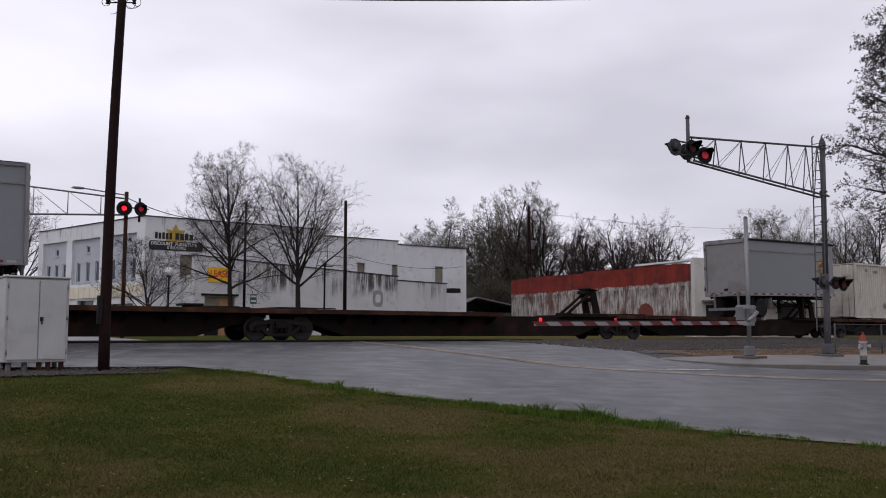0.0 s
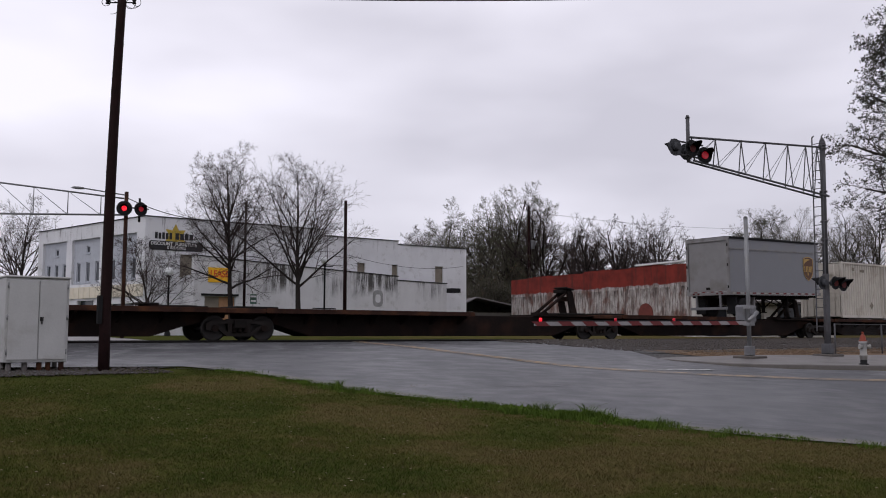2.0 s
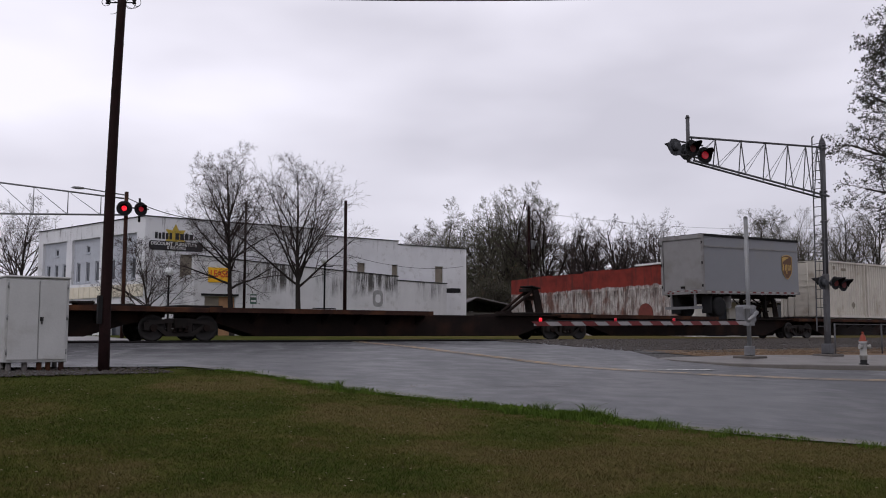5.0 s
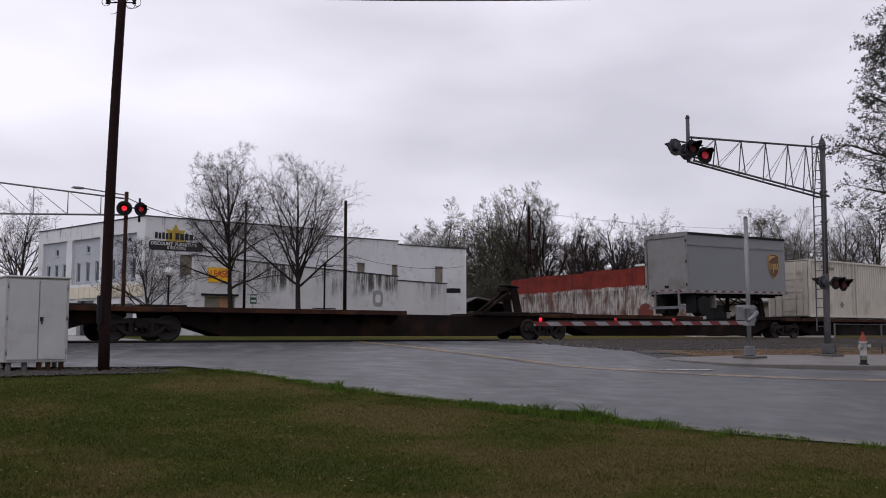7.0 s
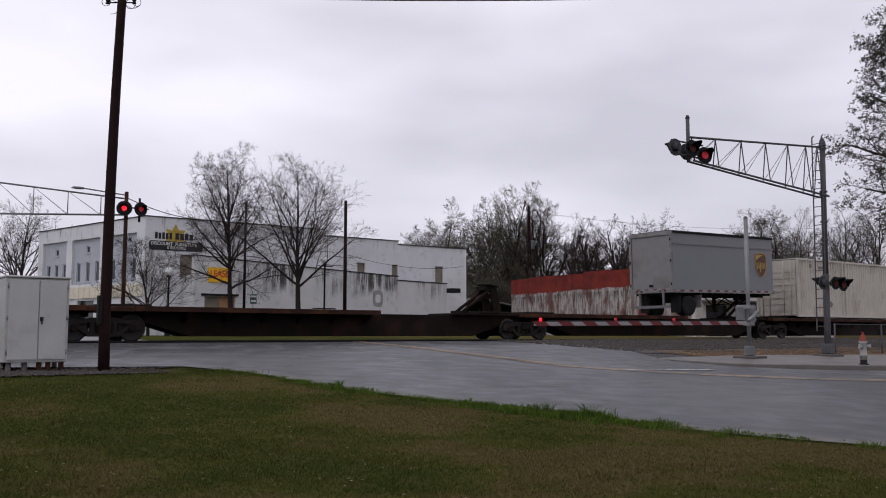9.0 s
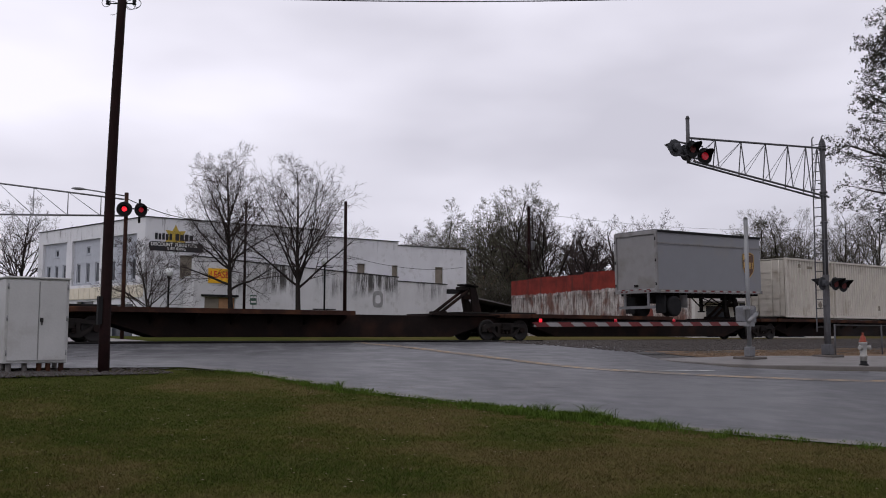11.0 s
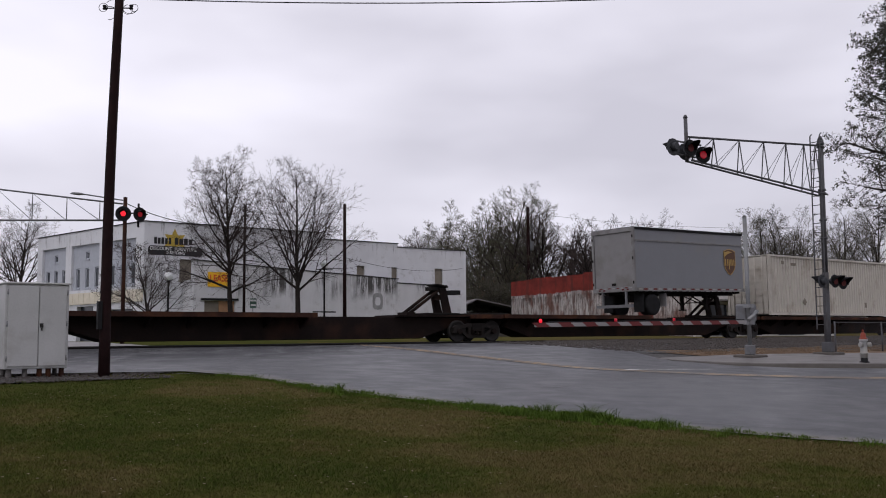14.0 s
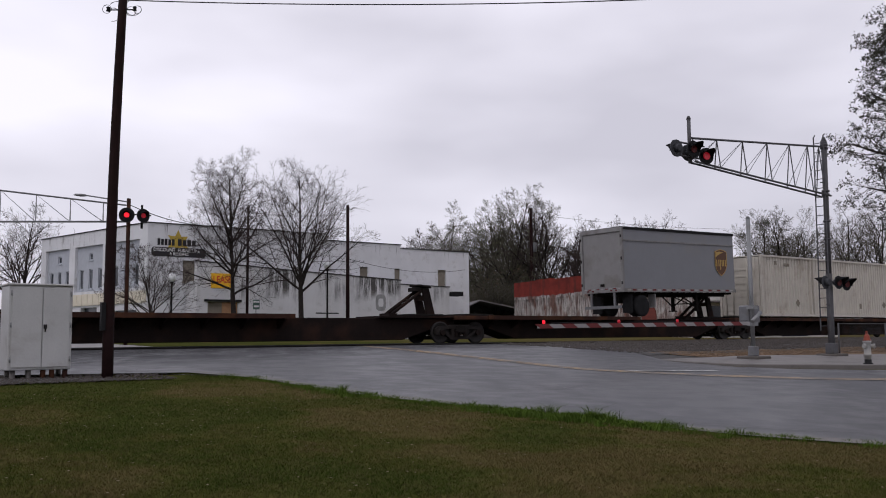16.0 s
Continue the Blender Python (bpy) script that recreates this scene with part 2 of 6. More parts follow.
def peeled_red(base_line):
    """Red paint above, flaking white and bare brick below."""
    a = Mat("peeled_red_paint", 0.85, spec=0.2)
    z = a.axis(2)
    red = a.ramp(a.noise(0.9, 6), (0.3, (0.11, 0.018, 0.014)), (0.7, (0.23, 0.032, 0.022)))
    low = a.ramp(a.noise(1.1, 9, (1.5, 1.5, 0.55), 0.7), (0.42, (0.50, 0.475, 0.45)), (0.54, (0.36, 0.32, 0.30)), (0.62, (0.17, 0.085, 0.065)))
    low = a.mix(a.ramp(a.noise(0.34, 6, (1, 1, 0.8), 0.55, (3, 6, 1)), (0.53, 0.0), (0.60, 0.85)), low, (0.15, 0.055, 0.036))
    low = a.mix(a.ramp(a.noise(2.2, 9, (3.2, 3.2, 0.32), 0.75), (0.47, 0.0), (0.60, 0.9)), low, (0.060, 0.045, 0.040))
    low = a.mix(a.ramp(a.noise(9.0, 5, shift=(1, 5, 2)), (0.56, 0.0), (0.66, 0.5)), low, (0.13, 0.06, 0.045))
    edge = a.math("ADD", z, a.math("MULTIPLY", a.noise(1.4, 5), 0.5))
    k = a.ramp(a.math("SUBTRACT", edge, base_line), (0.2, 0.0), (0.28, 1.0))
    col = a.mix(k, low, red)
    # black weathering that runs down from the edge of the red paint
    run = a.ramp(a.math("SUBTRACT", edge, base_line - 1.0), (0.1, 0.0), (0.95, 1.0), (1.15, 0.0))
    run = a.mix(1.0, run, a.ramp(a.noise(1.0, 9, (2.0, 2.0, 0.35), 0.78, (7, 3, 3)), (0.44, 0.0), (0.60, 0.95)), "MULTIPLY")
    col = a.mix(run, col, (0.035, 0.028, 0.026))
    col = a.mix(a.ramp(a.noise(0.8, 7, (2.4, 2.4, 0.3), 0.65, (2, 2, 2)), (0.52, 0.0), (0.70, 0.75)), col, (0.050, 0.022, 0.018))
    return a.done(col, None, a.noise(16, 4), 0.01)


ASPHALT, LAWN, GRAVEL, BLADES = wet_asphalt(), ground_mat(), gravel_mat(), blade_mat()
CONCRETE = plain("damp_concrete", (0.128, 0.117, 0.110), 0.55, vary=0.25, scale=1.6, dirt=(0.07, 0.066, 0.063))
FOOTING = plain("stained_footing", (0.085, 0.075, 0.068), 0.85, vary=0.3, scale=4)
PALE_STREET = plain("pale_street_concrete", (0.20, 0.19, 0.19), 0.6, vary=0.15, scale=0.6)
YELLOW = plain("road_yellow", (0.42, 0.27, 0.12), 0.5, vary=0.3, scale=2.6, dirt=(0.075, 0.068, 0.06), dirt_at=0.54)
ROAD_WHITE = plain("road_white", (0.55, 0.55, 0.54), 0.5, vary=0.3, scale=5, dirt=(0.10, 0.10, 0.10), dirt_at=0.5)
WHITE_WALL = stained_white("old_white_wall", (0.66, 0.665, 0.685), 0.75, 8.0)
STREAKED = stained_white("streaked_white_wall", (0.60, 0.60, 0.61), 1.7, 4.8)
FACADE = plain("pale_facade_panel", (0.40, 0.42, 0.46), 0.8, vary=0.12)
CREAM = plain("cream_stucco", (0.62, 0.57, 0.46), 0.8, vary=0.1)
DARK_GLASS = plain("dark_window_glass", (0.03, 0.035, 0.045), 0.12, vary=0.2, bump=0.0)
BOARD = plain("window_board", (0.20, 0.175, 0.14), 0.85, vary=0.2, scale=2)
RED_WALL = peeled_red(3.92)
BRICK_RED = plain("dull_red_fill", (0.14, 0.036, 0.028), 0.85, vary=0.25)
ROOF_DARK = plain("tar_roof", (0.05, 0.048, 0.05), 0.9, spec=0.08)
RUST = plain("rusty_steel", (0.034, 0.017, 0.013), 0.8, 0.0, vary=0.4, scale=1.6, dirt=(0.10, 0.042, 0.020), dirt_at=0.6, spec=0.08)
# grime plus shade: darker copy of the rust for parts below the deck
RUST_DARK = plain("grimy_shaded_steel", (0.013, 0.009, 0.008), 0.8, 0.0, vary=0.4, scale=1.2, dirt=(0.034, 0.017, 0.012), dirt_at=0.6, spec=0.08)
GRIME = plain("black_grime", (0.014, 0.012, 0.011), 0.8, 0.0, vary=0.4, scale=4, spec=0.08)
STEEL = plain("worn_wheel_steel", (0.014, 0.012, 0.011), 0.55, 0.2, vary=0.3)
RAIL = plain("rail_steel", (0.10, 0.07, 0.055), 0.5, 0.6, vary=0.3)
GALV = plain("galvanised_steel", (0.23, 0.235, 0.24), 0.5, 0.55, vary=0.18, scale=5, dirt=(0.20, 0.19, 0.18), dirt_at=0.62)
ALU = plain("aluminium_paint", (0.16, 0.162, 0.172), 0.55, 0.3, vary=0.2, scale=4, dirt=(0.12, 0.115, 0.11), dirt_at=0.6)
MAST = plain("weathered_mast", (0.085, 0.085, 0.092), 0.65, 0.1, vary=0.25, scale=4, dirt=(0.07, 0.065, 0.065), dirt_at=0.58)
BLACK = plain("matt_black", (0.015, 0.015, 0.016), 0.6, vary=0.3, spec=0.08)
TRAILER_SIDE = plain("grey_trailer_skin", (0.205, 0.21, 0.228), 0.5, 0.0, vary=0.06, scale=1.2, bump=0.001, dirt=(0.22, 0.215, 0.21), dirt_at=0.66)
TRAILER_DOOR = plain("grey_trailer_door", (0.215, 0.21, 0.212), 0.6, 0.0, vary=0.1, scale=1.6, dirt=(0.16, 0.15, 0.14), dirt_at=0.6)
TRAILER_TRIM = plain("trailer_trim", (0.22, 0.215, 0.215), 0.5, 0.3, vary=0.15, dirt=(0.15, 0.14, 0.13))
CONTAINER = plain("dusty_white_container", (0.50, 0.465, 0.41), 0.65, 0.0, vary=0.10, scale=1.4, dirt=(0.30, 0.25, 0.20), dirt_at=0.66)
RUBBER = plain("tyre_rubber", (0.02, 0.02, 0.021), 0.85, vary=0.3, spec=0.08)
CABINET = plain("white_cabinet_paint", (0.41, 0.41, 0.405), 0.5, vary=0.09, scale=2, dirt=(0.28, 0.265, 0.24), dirt_at=0.63)
POLE_WOOD = plain("creosote_pole", (0.017, 0.008, 0.008), 0.75, vary=0.4, scale=6, bump=0.02, spec=0.08)
BARK = plain("grey_bark", (0.028, 0.023, 0.021), 0.9, vary=0.4, scale=5, bump=0.03, spec=0.08)
TWIG = plain("bare_twigs", (0.052, 0.040, 0.038), 0.9, vary=0.35, scale=1.5, spec=0.08)
BUD = plain("budding_twigs", (0.085, 0.080, 0.045), 0.9, vary=0.4, scale=0.6)
RED_STRIPE = plain("reflective_red", (0.13, 0.018, 0.018), 0.5, vary=0.2)
WHITE_STRIPE = plain("reflective_white", (0.26, 0.25, 0.25), 0.5, vary=0.1)
SIDE_FRAME = plain("worn_side_frame", (0.019, 0.016, 0.015), 0.75, 0.0, vary=0.4, scale=4, dirt=(0.018, 0.014, 0.012), dirt_at=0.55, spec=0.15)
HALF_RED = glow("waning_red_lamp", (0.45, 0.006, 0.02), 0.25)
BACK_GREY = plain("weathered_target_back", (0.045, 0.047, 0.052), 0.6, vary=0.3, scale=6, spec=0.2)
# near-black, with the shade under the train put into the colour
CROSSING_SHADE = plain("crossing_shade_panel", (0.012, 0.011, 0.011), 0.9, vary=0.35, scale=2.0, spec=0.04)
LIT_RED = glow("lit_red_lamp", (1.0, 0.012, 0.03), 0.95)
LITTER = plain("leaf_litter", (0.15, 0.095, 0.055), 0.95, vary=0.45, scale=3, bump=0.03)
WEED = plain("green_weeds", (0.062, 0.100, 0.016), 0.85, vary=0.45, scale=3.0, spec=0.03)
TAR = plain("tar_seam", (0.012, 0.012, 0.013), 0.35, vary=0.3)
STONE = plain("ballast_stone", (0.062, 0.053, 0.048), 0.85, vary=0.45, scale=4)
PALE_BUD = plain("pale_green_buds", (0.135, 0.140, 0.070), 0.9, vary=0.35, scale=0.6)
WOOD_TWIG = plain("weathered_twigs", (0.092, 0.084, 0.068), 0.9, vary=0.35, scale=0.7, spec=0.1)
OAK_LEAF = plain("dark_small_leaves", (0.040, 0.042, 0.028), 0.85, vary=0.4, scale=0.8)
SCRUB = plain("scrub_leaves", (0.050, 0.052, 0.024), 0.9, vary=0.4, scale=0.5)
DRY_LEAF = plain("dry_leaf", (0.15, 0.098, 0.058), 0.9, vary=0.4)
DIM_RED = plain("unlit_red_lens", (0.085, 0.006, 0.006), 0.5, vary=0.2)
ORANGE = plain("hydrant_orange", (0.21, 0.036, 0.018), 0.5, vary=0.2)
HYD_WHITE = plain("hydrant_white", (0.30, 0.30, 0.295), 0.5, vary=0.12, dirt=(0.3, 0.27, 0.22))
SIGN_YELLOW = plain("lease_sign_yellow", (0.75, 0.42, 0.02), 0.6, vary=0.1)
SIGN_INK = plain("sign_ink", (0.02, 0.02, 0.022), 0.6, vary=0.2)
SIGN_RED = plain("sign_red", (0.55, 0.05, 0.02), 0.6, vary=0.1)
SIGN_WHITE = plain("sign_white", (0.62, 0.62, 0.62), 0.6, vary=0.15)
GOLD = plain("faded_gold_paint", (0.42, 0.30, 0.05), 0.7, vary=0.25)
SHIELD_BROWN = plain("shield_brown", (0.10, 0.045, 0.022), 0.5, vary=0.15)
SHIELD_GOLD = plain("shield_gold", (0.42, 0.27, 0.07), 0.45, vary=0.1)
GREEN_SIGN = plain("green_sign", (0.06, 0.11, 0.085), 0.5, vary=0.2)
PLY = plain("plywood", (0.34, 0.19, 0.10), 0.8, vary=0.25)
LAMP_GLASS = plain("lamp_globe", (0.72, 0.74, 0.74), 0.25, vary=0.05, bump=0.0)

# ---- land, road and railway ----
def drape(name, rings, material, lift, m=None, label="", category="", cols=30, bumpy=0.0):
    """A sheet between pairs of plan points, laid on the land."""
    verts, faces = [], []
    for (a, b) in rings:
        for k in range(cols + 1):
            f = k / cols
            q, p = a[0] + (b[0] - a[0]) * f, a[1] + (b[1] - a[1]) * f
            z = level(p) + lift + bumpy * noise.noise((q * 0.35, p * 0.35, 3.0))
            verts.append(at(q, p, z))
    w = cols + 1
    for r in range(len(rings) - 1):
        for k in range(cols):
            faces.append((r * w + k, r * w + k + 1, (r + 1) * w + k + 1, (r + 1) * w + k))
    ob = new(name, raw_mesh(name, verts, faces, material))
    return tagged(ob, label, category, kind="structure")


def finer(rings, step=1.0):
    out = []
    for (a, b), (c, d) in zip(rings, rings[1:]):
        k = min(24, max(1, int(max(math.dist(a, c), math.dist(b, d)) / step)))
        for i in range(k):
            f = i / k
            out.append((tuple(a[j] + (c[j] - a[j]) * f for j in (0, 1)), tuple(b[j] + (d[j] - b[j]) * f for j in (0, 1))))
    return out + [rings[-1]]


ROAD = [((-14, 34), (25, 34)), ((-14, 28), (26, 28)), ((-14, 24), (25.5, 24)), ((-14, 20.6), (22.6, 20)), ((1, 19.6), (21.9, 19)),
        ((6.9, 18.5), (21.3, 18.2)), ((7.6, 16.9), (20.5, 16.9)), ((7.75, 14.8), (20.5, 14.8)), ((7.9, 12.8), (21.3, 13.6)),
        ((8.34, 11.07), (22.4, 12.9)), ((8.84, 9.1), (23.6, 12.3)), ((9.3, 7.1), (27, 11.2)), ((10.2, 5.4), (31, 10.2)),
        ((11.7, 3.5), (36, 9.2)), ((15, 1), (45, 8)), ((30, -3), (75, 5))]
YLINE = [(16.5, 27.5), (16.33, 25.1), (15.9, 19), (15.8, 16.1), (16.4, 14.2), (17.8, 12.2), (20.0, 10.45), (26, 7.6), (40, 4)]


def kerb_q(p):
    """Where the lawn meets the street."""
    pts = sorted((a[1], a[0]) for a, b in ROAD)
    return float(np.interp(p, [c[0] for c in pts], [c[1] for c in pts]))


def lawn_z(q, p):
    z = level(p) - 0.03
    if 16.9 < p < 19.8 and q < 6.6:
        return level(p) - 0.035
    if 27.4 < p < 32.6 and q > 26:
        return -0.25
    if p < 17:
        in_from_kerb = max(0.0, min(1.0, (kerb_q(p) - q) / 1.2))
        z += 0.028 + in_from_kerb * (0.017 + 0.02 * math.sin(q * 1.1 + 1) * math.sin(p * 1.3))
    return z


def build_land():
    qs = np.concatenate([[-3000, -1000, -300, -120, -60], np.arange(-40, -4, 1.5), np.arange(-4, 16, 0.25), np.arange(16, 70, 1.5), [80, 120, 300, 1000, 3000]])
    ps = np.concatenate([[-3000, -800, -200, -60, -20], np.arange(-8, 2, 1.0), np.arange(2, 20, 0.33), np.arange(20, 66, 1.0), [75, 100, 150, 300, 1000, 3000]])
    verts, faces = [], []
    for p in ps:
        for q in qs:
            verts.append(at(q, p, lawn_z(q, p)))
    w = len(qs)
    for r in range(len(ps) - 1):
        for k in range(w - 1):
            faces.append((r * w + k, r * w + k + 1, (r + 1) * w + k + 1, (r + 1) * w + k))
    tagged(new("ground", raw_mesh("ground", verts, faces, LAWN)), "patchy winter lawn, green and brown", "ground", kind="structure")


def fast_mesh(name, v, f, material):
    """A mesh from arrays of corners and equal-sized faces."""
    me = bpy.data.meshes.new(name)
    me.vertices.add(len(v))
    me.vertices.foreach_set("co", v.ravel().astype(np.float32))
    me.loops.add(f.size)
    me.loops.foreach_set("vertex_index", f.ravel().astype(np.int32))
    me.polygons.add(len(f))
    me.polygons.foreach_set("loop_start", np.arange(0, f.size, f.shape[1], dtype=np.int32))
    me.update()
    me.validate()
    me.materials.append(material)
    return me


def grass():
    rng = np.random.default_rng(5)
    n = 430000
    y = 5.5 * (21 / 5.5) ** rng.random(n)
    x = y * rng.uniform(-0.56, 0.56, n)
    q, p = x * UX + y * UY, -x * UY + y * UX
    pts = sorted((a[1], a[0]) for a, b in ROAD)
    edge = np.interp(p, [c[0] for c in pts], [c[1] for c in pts])
    ragged = 0.10 * np.sin(q * 9 + p * 7) + 0.08 * np.sin(p * 23)
    keep = (q < edge - 0.03 + ragged) & ~((p > 17.0 + ragged * 2) & (q < 6.6))
    x, y, q, p, edge = x[keep], y[keep], q[keep], p[keep], edge[keep]
    n = len(x)
    z = np.interp(p, GP, GZ) - 0.007 + np.clip((edge - q) / 1.2, 0, 1) * (0.017 + 0.02 * np.sin(q * 1.1 + 1) * np.sin(p * 1.3))
    rim = np.clip(1 - (edge - q) / 0.55, 0, 1)
    clump = 0.5 + 0.5 * np.sin(x * 2.3 + 1.7 * np.sin(y * 1.9)) * np.sin(y * 2.9 + 1.3 * np.sin(x * 2.1))
    tuft = np.exp(-((p - 8.6) / 1.6) ** 2)
    h = rng.uniform(0.004, 0.014, n) * (0.5 + 0.9 * clump) * (1 + rim * (0.5 + 1.6 * tuft) * rng.uniform(0.4, 1.3, n))
    w = rng.uniform(0.0022, 0.0042, n) * (1 + y / 14)
    a = rng.uniform(0, 2 * math.pi, n)
    lean = rng.uniform(0.4, 2.0, n) * (h + 0.006)
    b = rng.uniform(0, 2 * math.pi, n)
    base = np.stack([x, y, z], 1)
    side = np.stack([np.cos(a) * w, np.sin(a) * w, np.zeros(n)], 1)
    tip = base + np.stack([np.cos(b) * lean, np.sin(b) * lean, h + 0.016], 1)
    v = np.stack([base - side, base + side, tip], 1).reshape(-1, 3)
    f = np.arange(3 * n).reshape(-1, 3)
    tagged(new("grass", fast_mesh("grass", v, f, BLADES)), "short winter grass, taller along the kerb", "grass", kind="stuff")


def kerb_tufts():
    """Lush weeds that lean over the edge of the street."""
    rng = np.random.default_rng(8)
    pts = sorted((a[1], a[0]) for a, b in ROAD)
    tufts = 620
    tp = rng.uniform(4.3, 17.5, tufts)
    lush = 0.28 + np.exp(-((tp - 8.9) / 1.5) ** 2) + 0.35 * np.exp(-((tp - 13.5) / 1.0) ** 2)
    tq = np.interp(tp, [c[0] for c in pts], [c[1] for c in pts]) - np.abs(rng.normal(0, 0.16, tufts)) * (0.6 + lush) + 0.05
    blades = (rng.uniform(25, 110, tufts) * np.clip(lush, 0.3, 1.2)).astype(int)
    owner = np.repeat(np.arange(tufts), blades)
    n = len(owner)
    wide = rng.uniform(0.03, 0.11, tufts)[owner]
    q, p = tq[owner] + rng.normal(0, 1, n) * wide, tp[owner] + rng.normal(0, 1, n) * wide
    x, y = q * UX - p * UY, q * UY + p * UX
    z = np.interp(p, GP, GZ) - 0.012
    h = rng.uniform(0.2, 1.0, n) * (rng.gamma(2.2, 0.016, tufts) * (0.35 + lush))[owner]
    w = rng.uniform(0.003, 0.007, n)
    a, b = rng.uniform(0, 2 * math.pi, n), rng.uniform(0, 2 * math.pi, n)
    base = np.stack([x, y, z], 1)
    side = np.stack([np.cos(a) * w, np.sin(a) * w, np.zeros(n)], 1)
    lean = h * rng.uniform(0.4, 1.7, n)
    mid = base + np.stack([np.cos(b) * lean * 0.4, np.sin(b) * lean * 0.4, h * 0.7 + 0.03], 1)
    tip = base + np.stack([np.cos(b) * lean, np.sin(b) * lean, h + 0.03], 1)
    v = np.stack([base - side, base + side, mid + side * 0.8, mid - side * 0.8, tip], 1).reshape(-1, 3)
    k = np.arange(n)[:, None] * 5
    f = np.concatenate([k + np.array([0, 1, 2]), k + np.array([0, 2, 3]), k + np.array([3, 2, 4])])
    tagged(new("weeds", fast_mesh("weeds", v, f, WEED)), "bright green weeds along the kerb", "weeds", kind="stuff")


def scatter(name, count, zone, size, material, label, category, seed, flat=1.0, lift=0.03):
    """Small loose pieces strewn over a stretch of the plan: (q0, q1, p0, p1)."""
    rng = np.random.default_rng(seed)
    q, p = rng.uniform(zone[0], zone[1], count), rng.uniform(zone[2], zone[3], count)
    r = rng.uniform(size[0], size[1], count)
    x, y = q * UX - p * UY, q * UY + p * UX
    z = np.interp(p, GP, GZ) + lift
    octa = np.array([[1, 0, 0], [0, 1, 0], [-1, 0, 0], [0, -1, 0], [0, 0, 0.8 * flat], [0, 0, -0.8 * flat]])
    v = octa[None] * r[:, None, None] * rng.uniform(0.7, 1.3, (count, 6, 1)) + np.stack([x, y, z], 1)[:, None]
    tri = np.array([[0, 1, 4], [1, 2, 4], [2, 3, 4], [3, 0, 4], [1, 0, 5], [2, 1, 5], [3, 2, 5], [0, 3, 5]])
    f = (np.arange(count)[:, None, None] * 6 + tri[None]).reshape(-1, 3)
    tagged(new(name, fast_mesh(name, v.reshape(-1, 3), f, material)), label, category, kind="stuff")


def smooth_line(pts, n=8):
    out = []
    for i in range(len(pts) - 1):
        p0, p1, p2, p3 = (Vector(pts[max(0, min(len(pts) - 1, i + k))]) for k in (-1, 0, 1, 2))
        for j in range(n):
            f = j / n
            out.append(0.5 * ((2 * p1) + (p2 - p0) * f + (2 * p0 - 5 * p1 + 4 * p2 - p3) * f * f + (3 * p1 - p0 - 3 * p2 + p3) * f ** 3))
    return out + [Vector(pts[-1])]


def stripe(name, pts, off, width, material, label, lift=0.036):
    line = smooth_line(pts)
    verts, faces = [], []
    for i, c in enumerate(line):
        d = (line[min(i + 1, len(line) - 1)] - line[max(i - 1, 0)]).normalized()
        nrm = Vector((-d.y, d.x))
        for s in (-0.5, 0.5):
            e = c + nrm * (off + s * width)
            verts.append(at(e.x, e.y, level(e.y) + lift))
        if i:
            faces.append((2 * i - 2, 2 * i - 1, 2 * i + 1, 2 * i))
    tagged(new(name, raw_mesh(name, verts, faces, material)), label, "road marking", kind="structure")


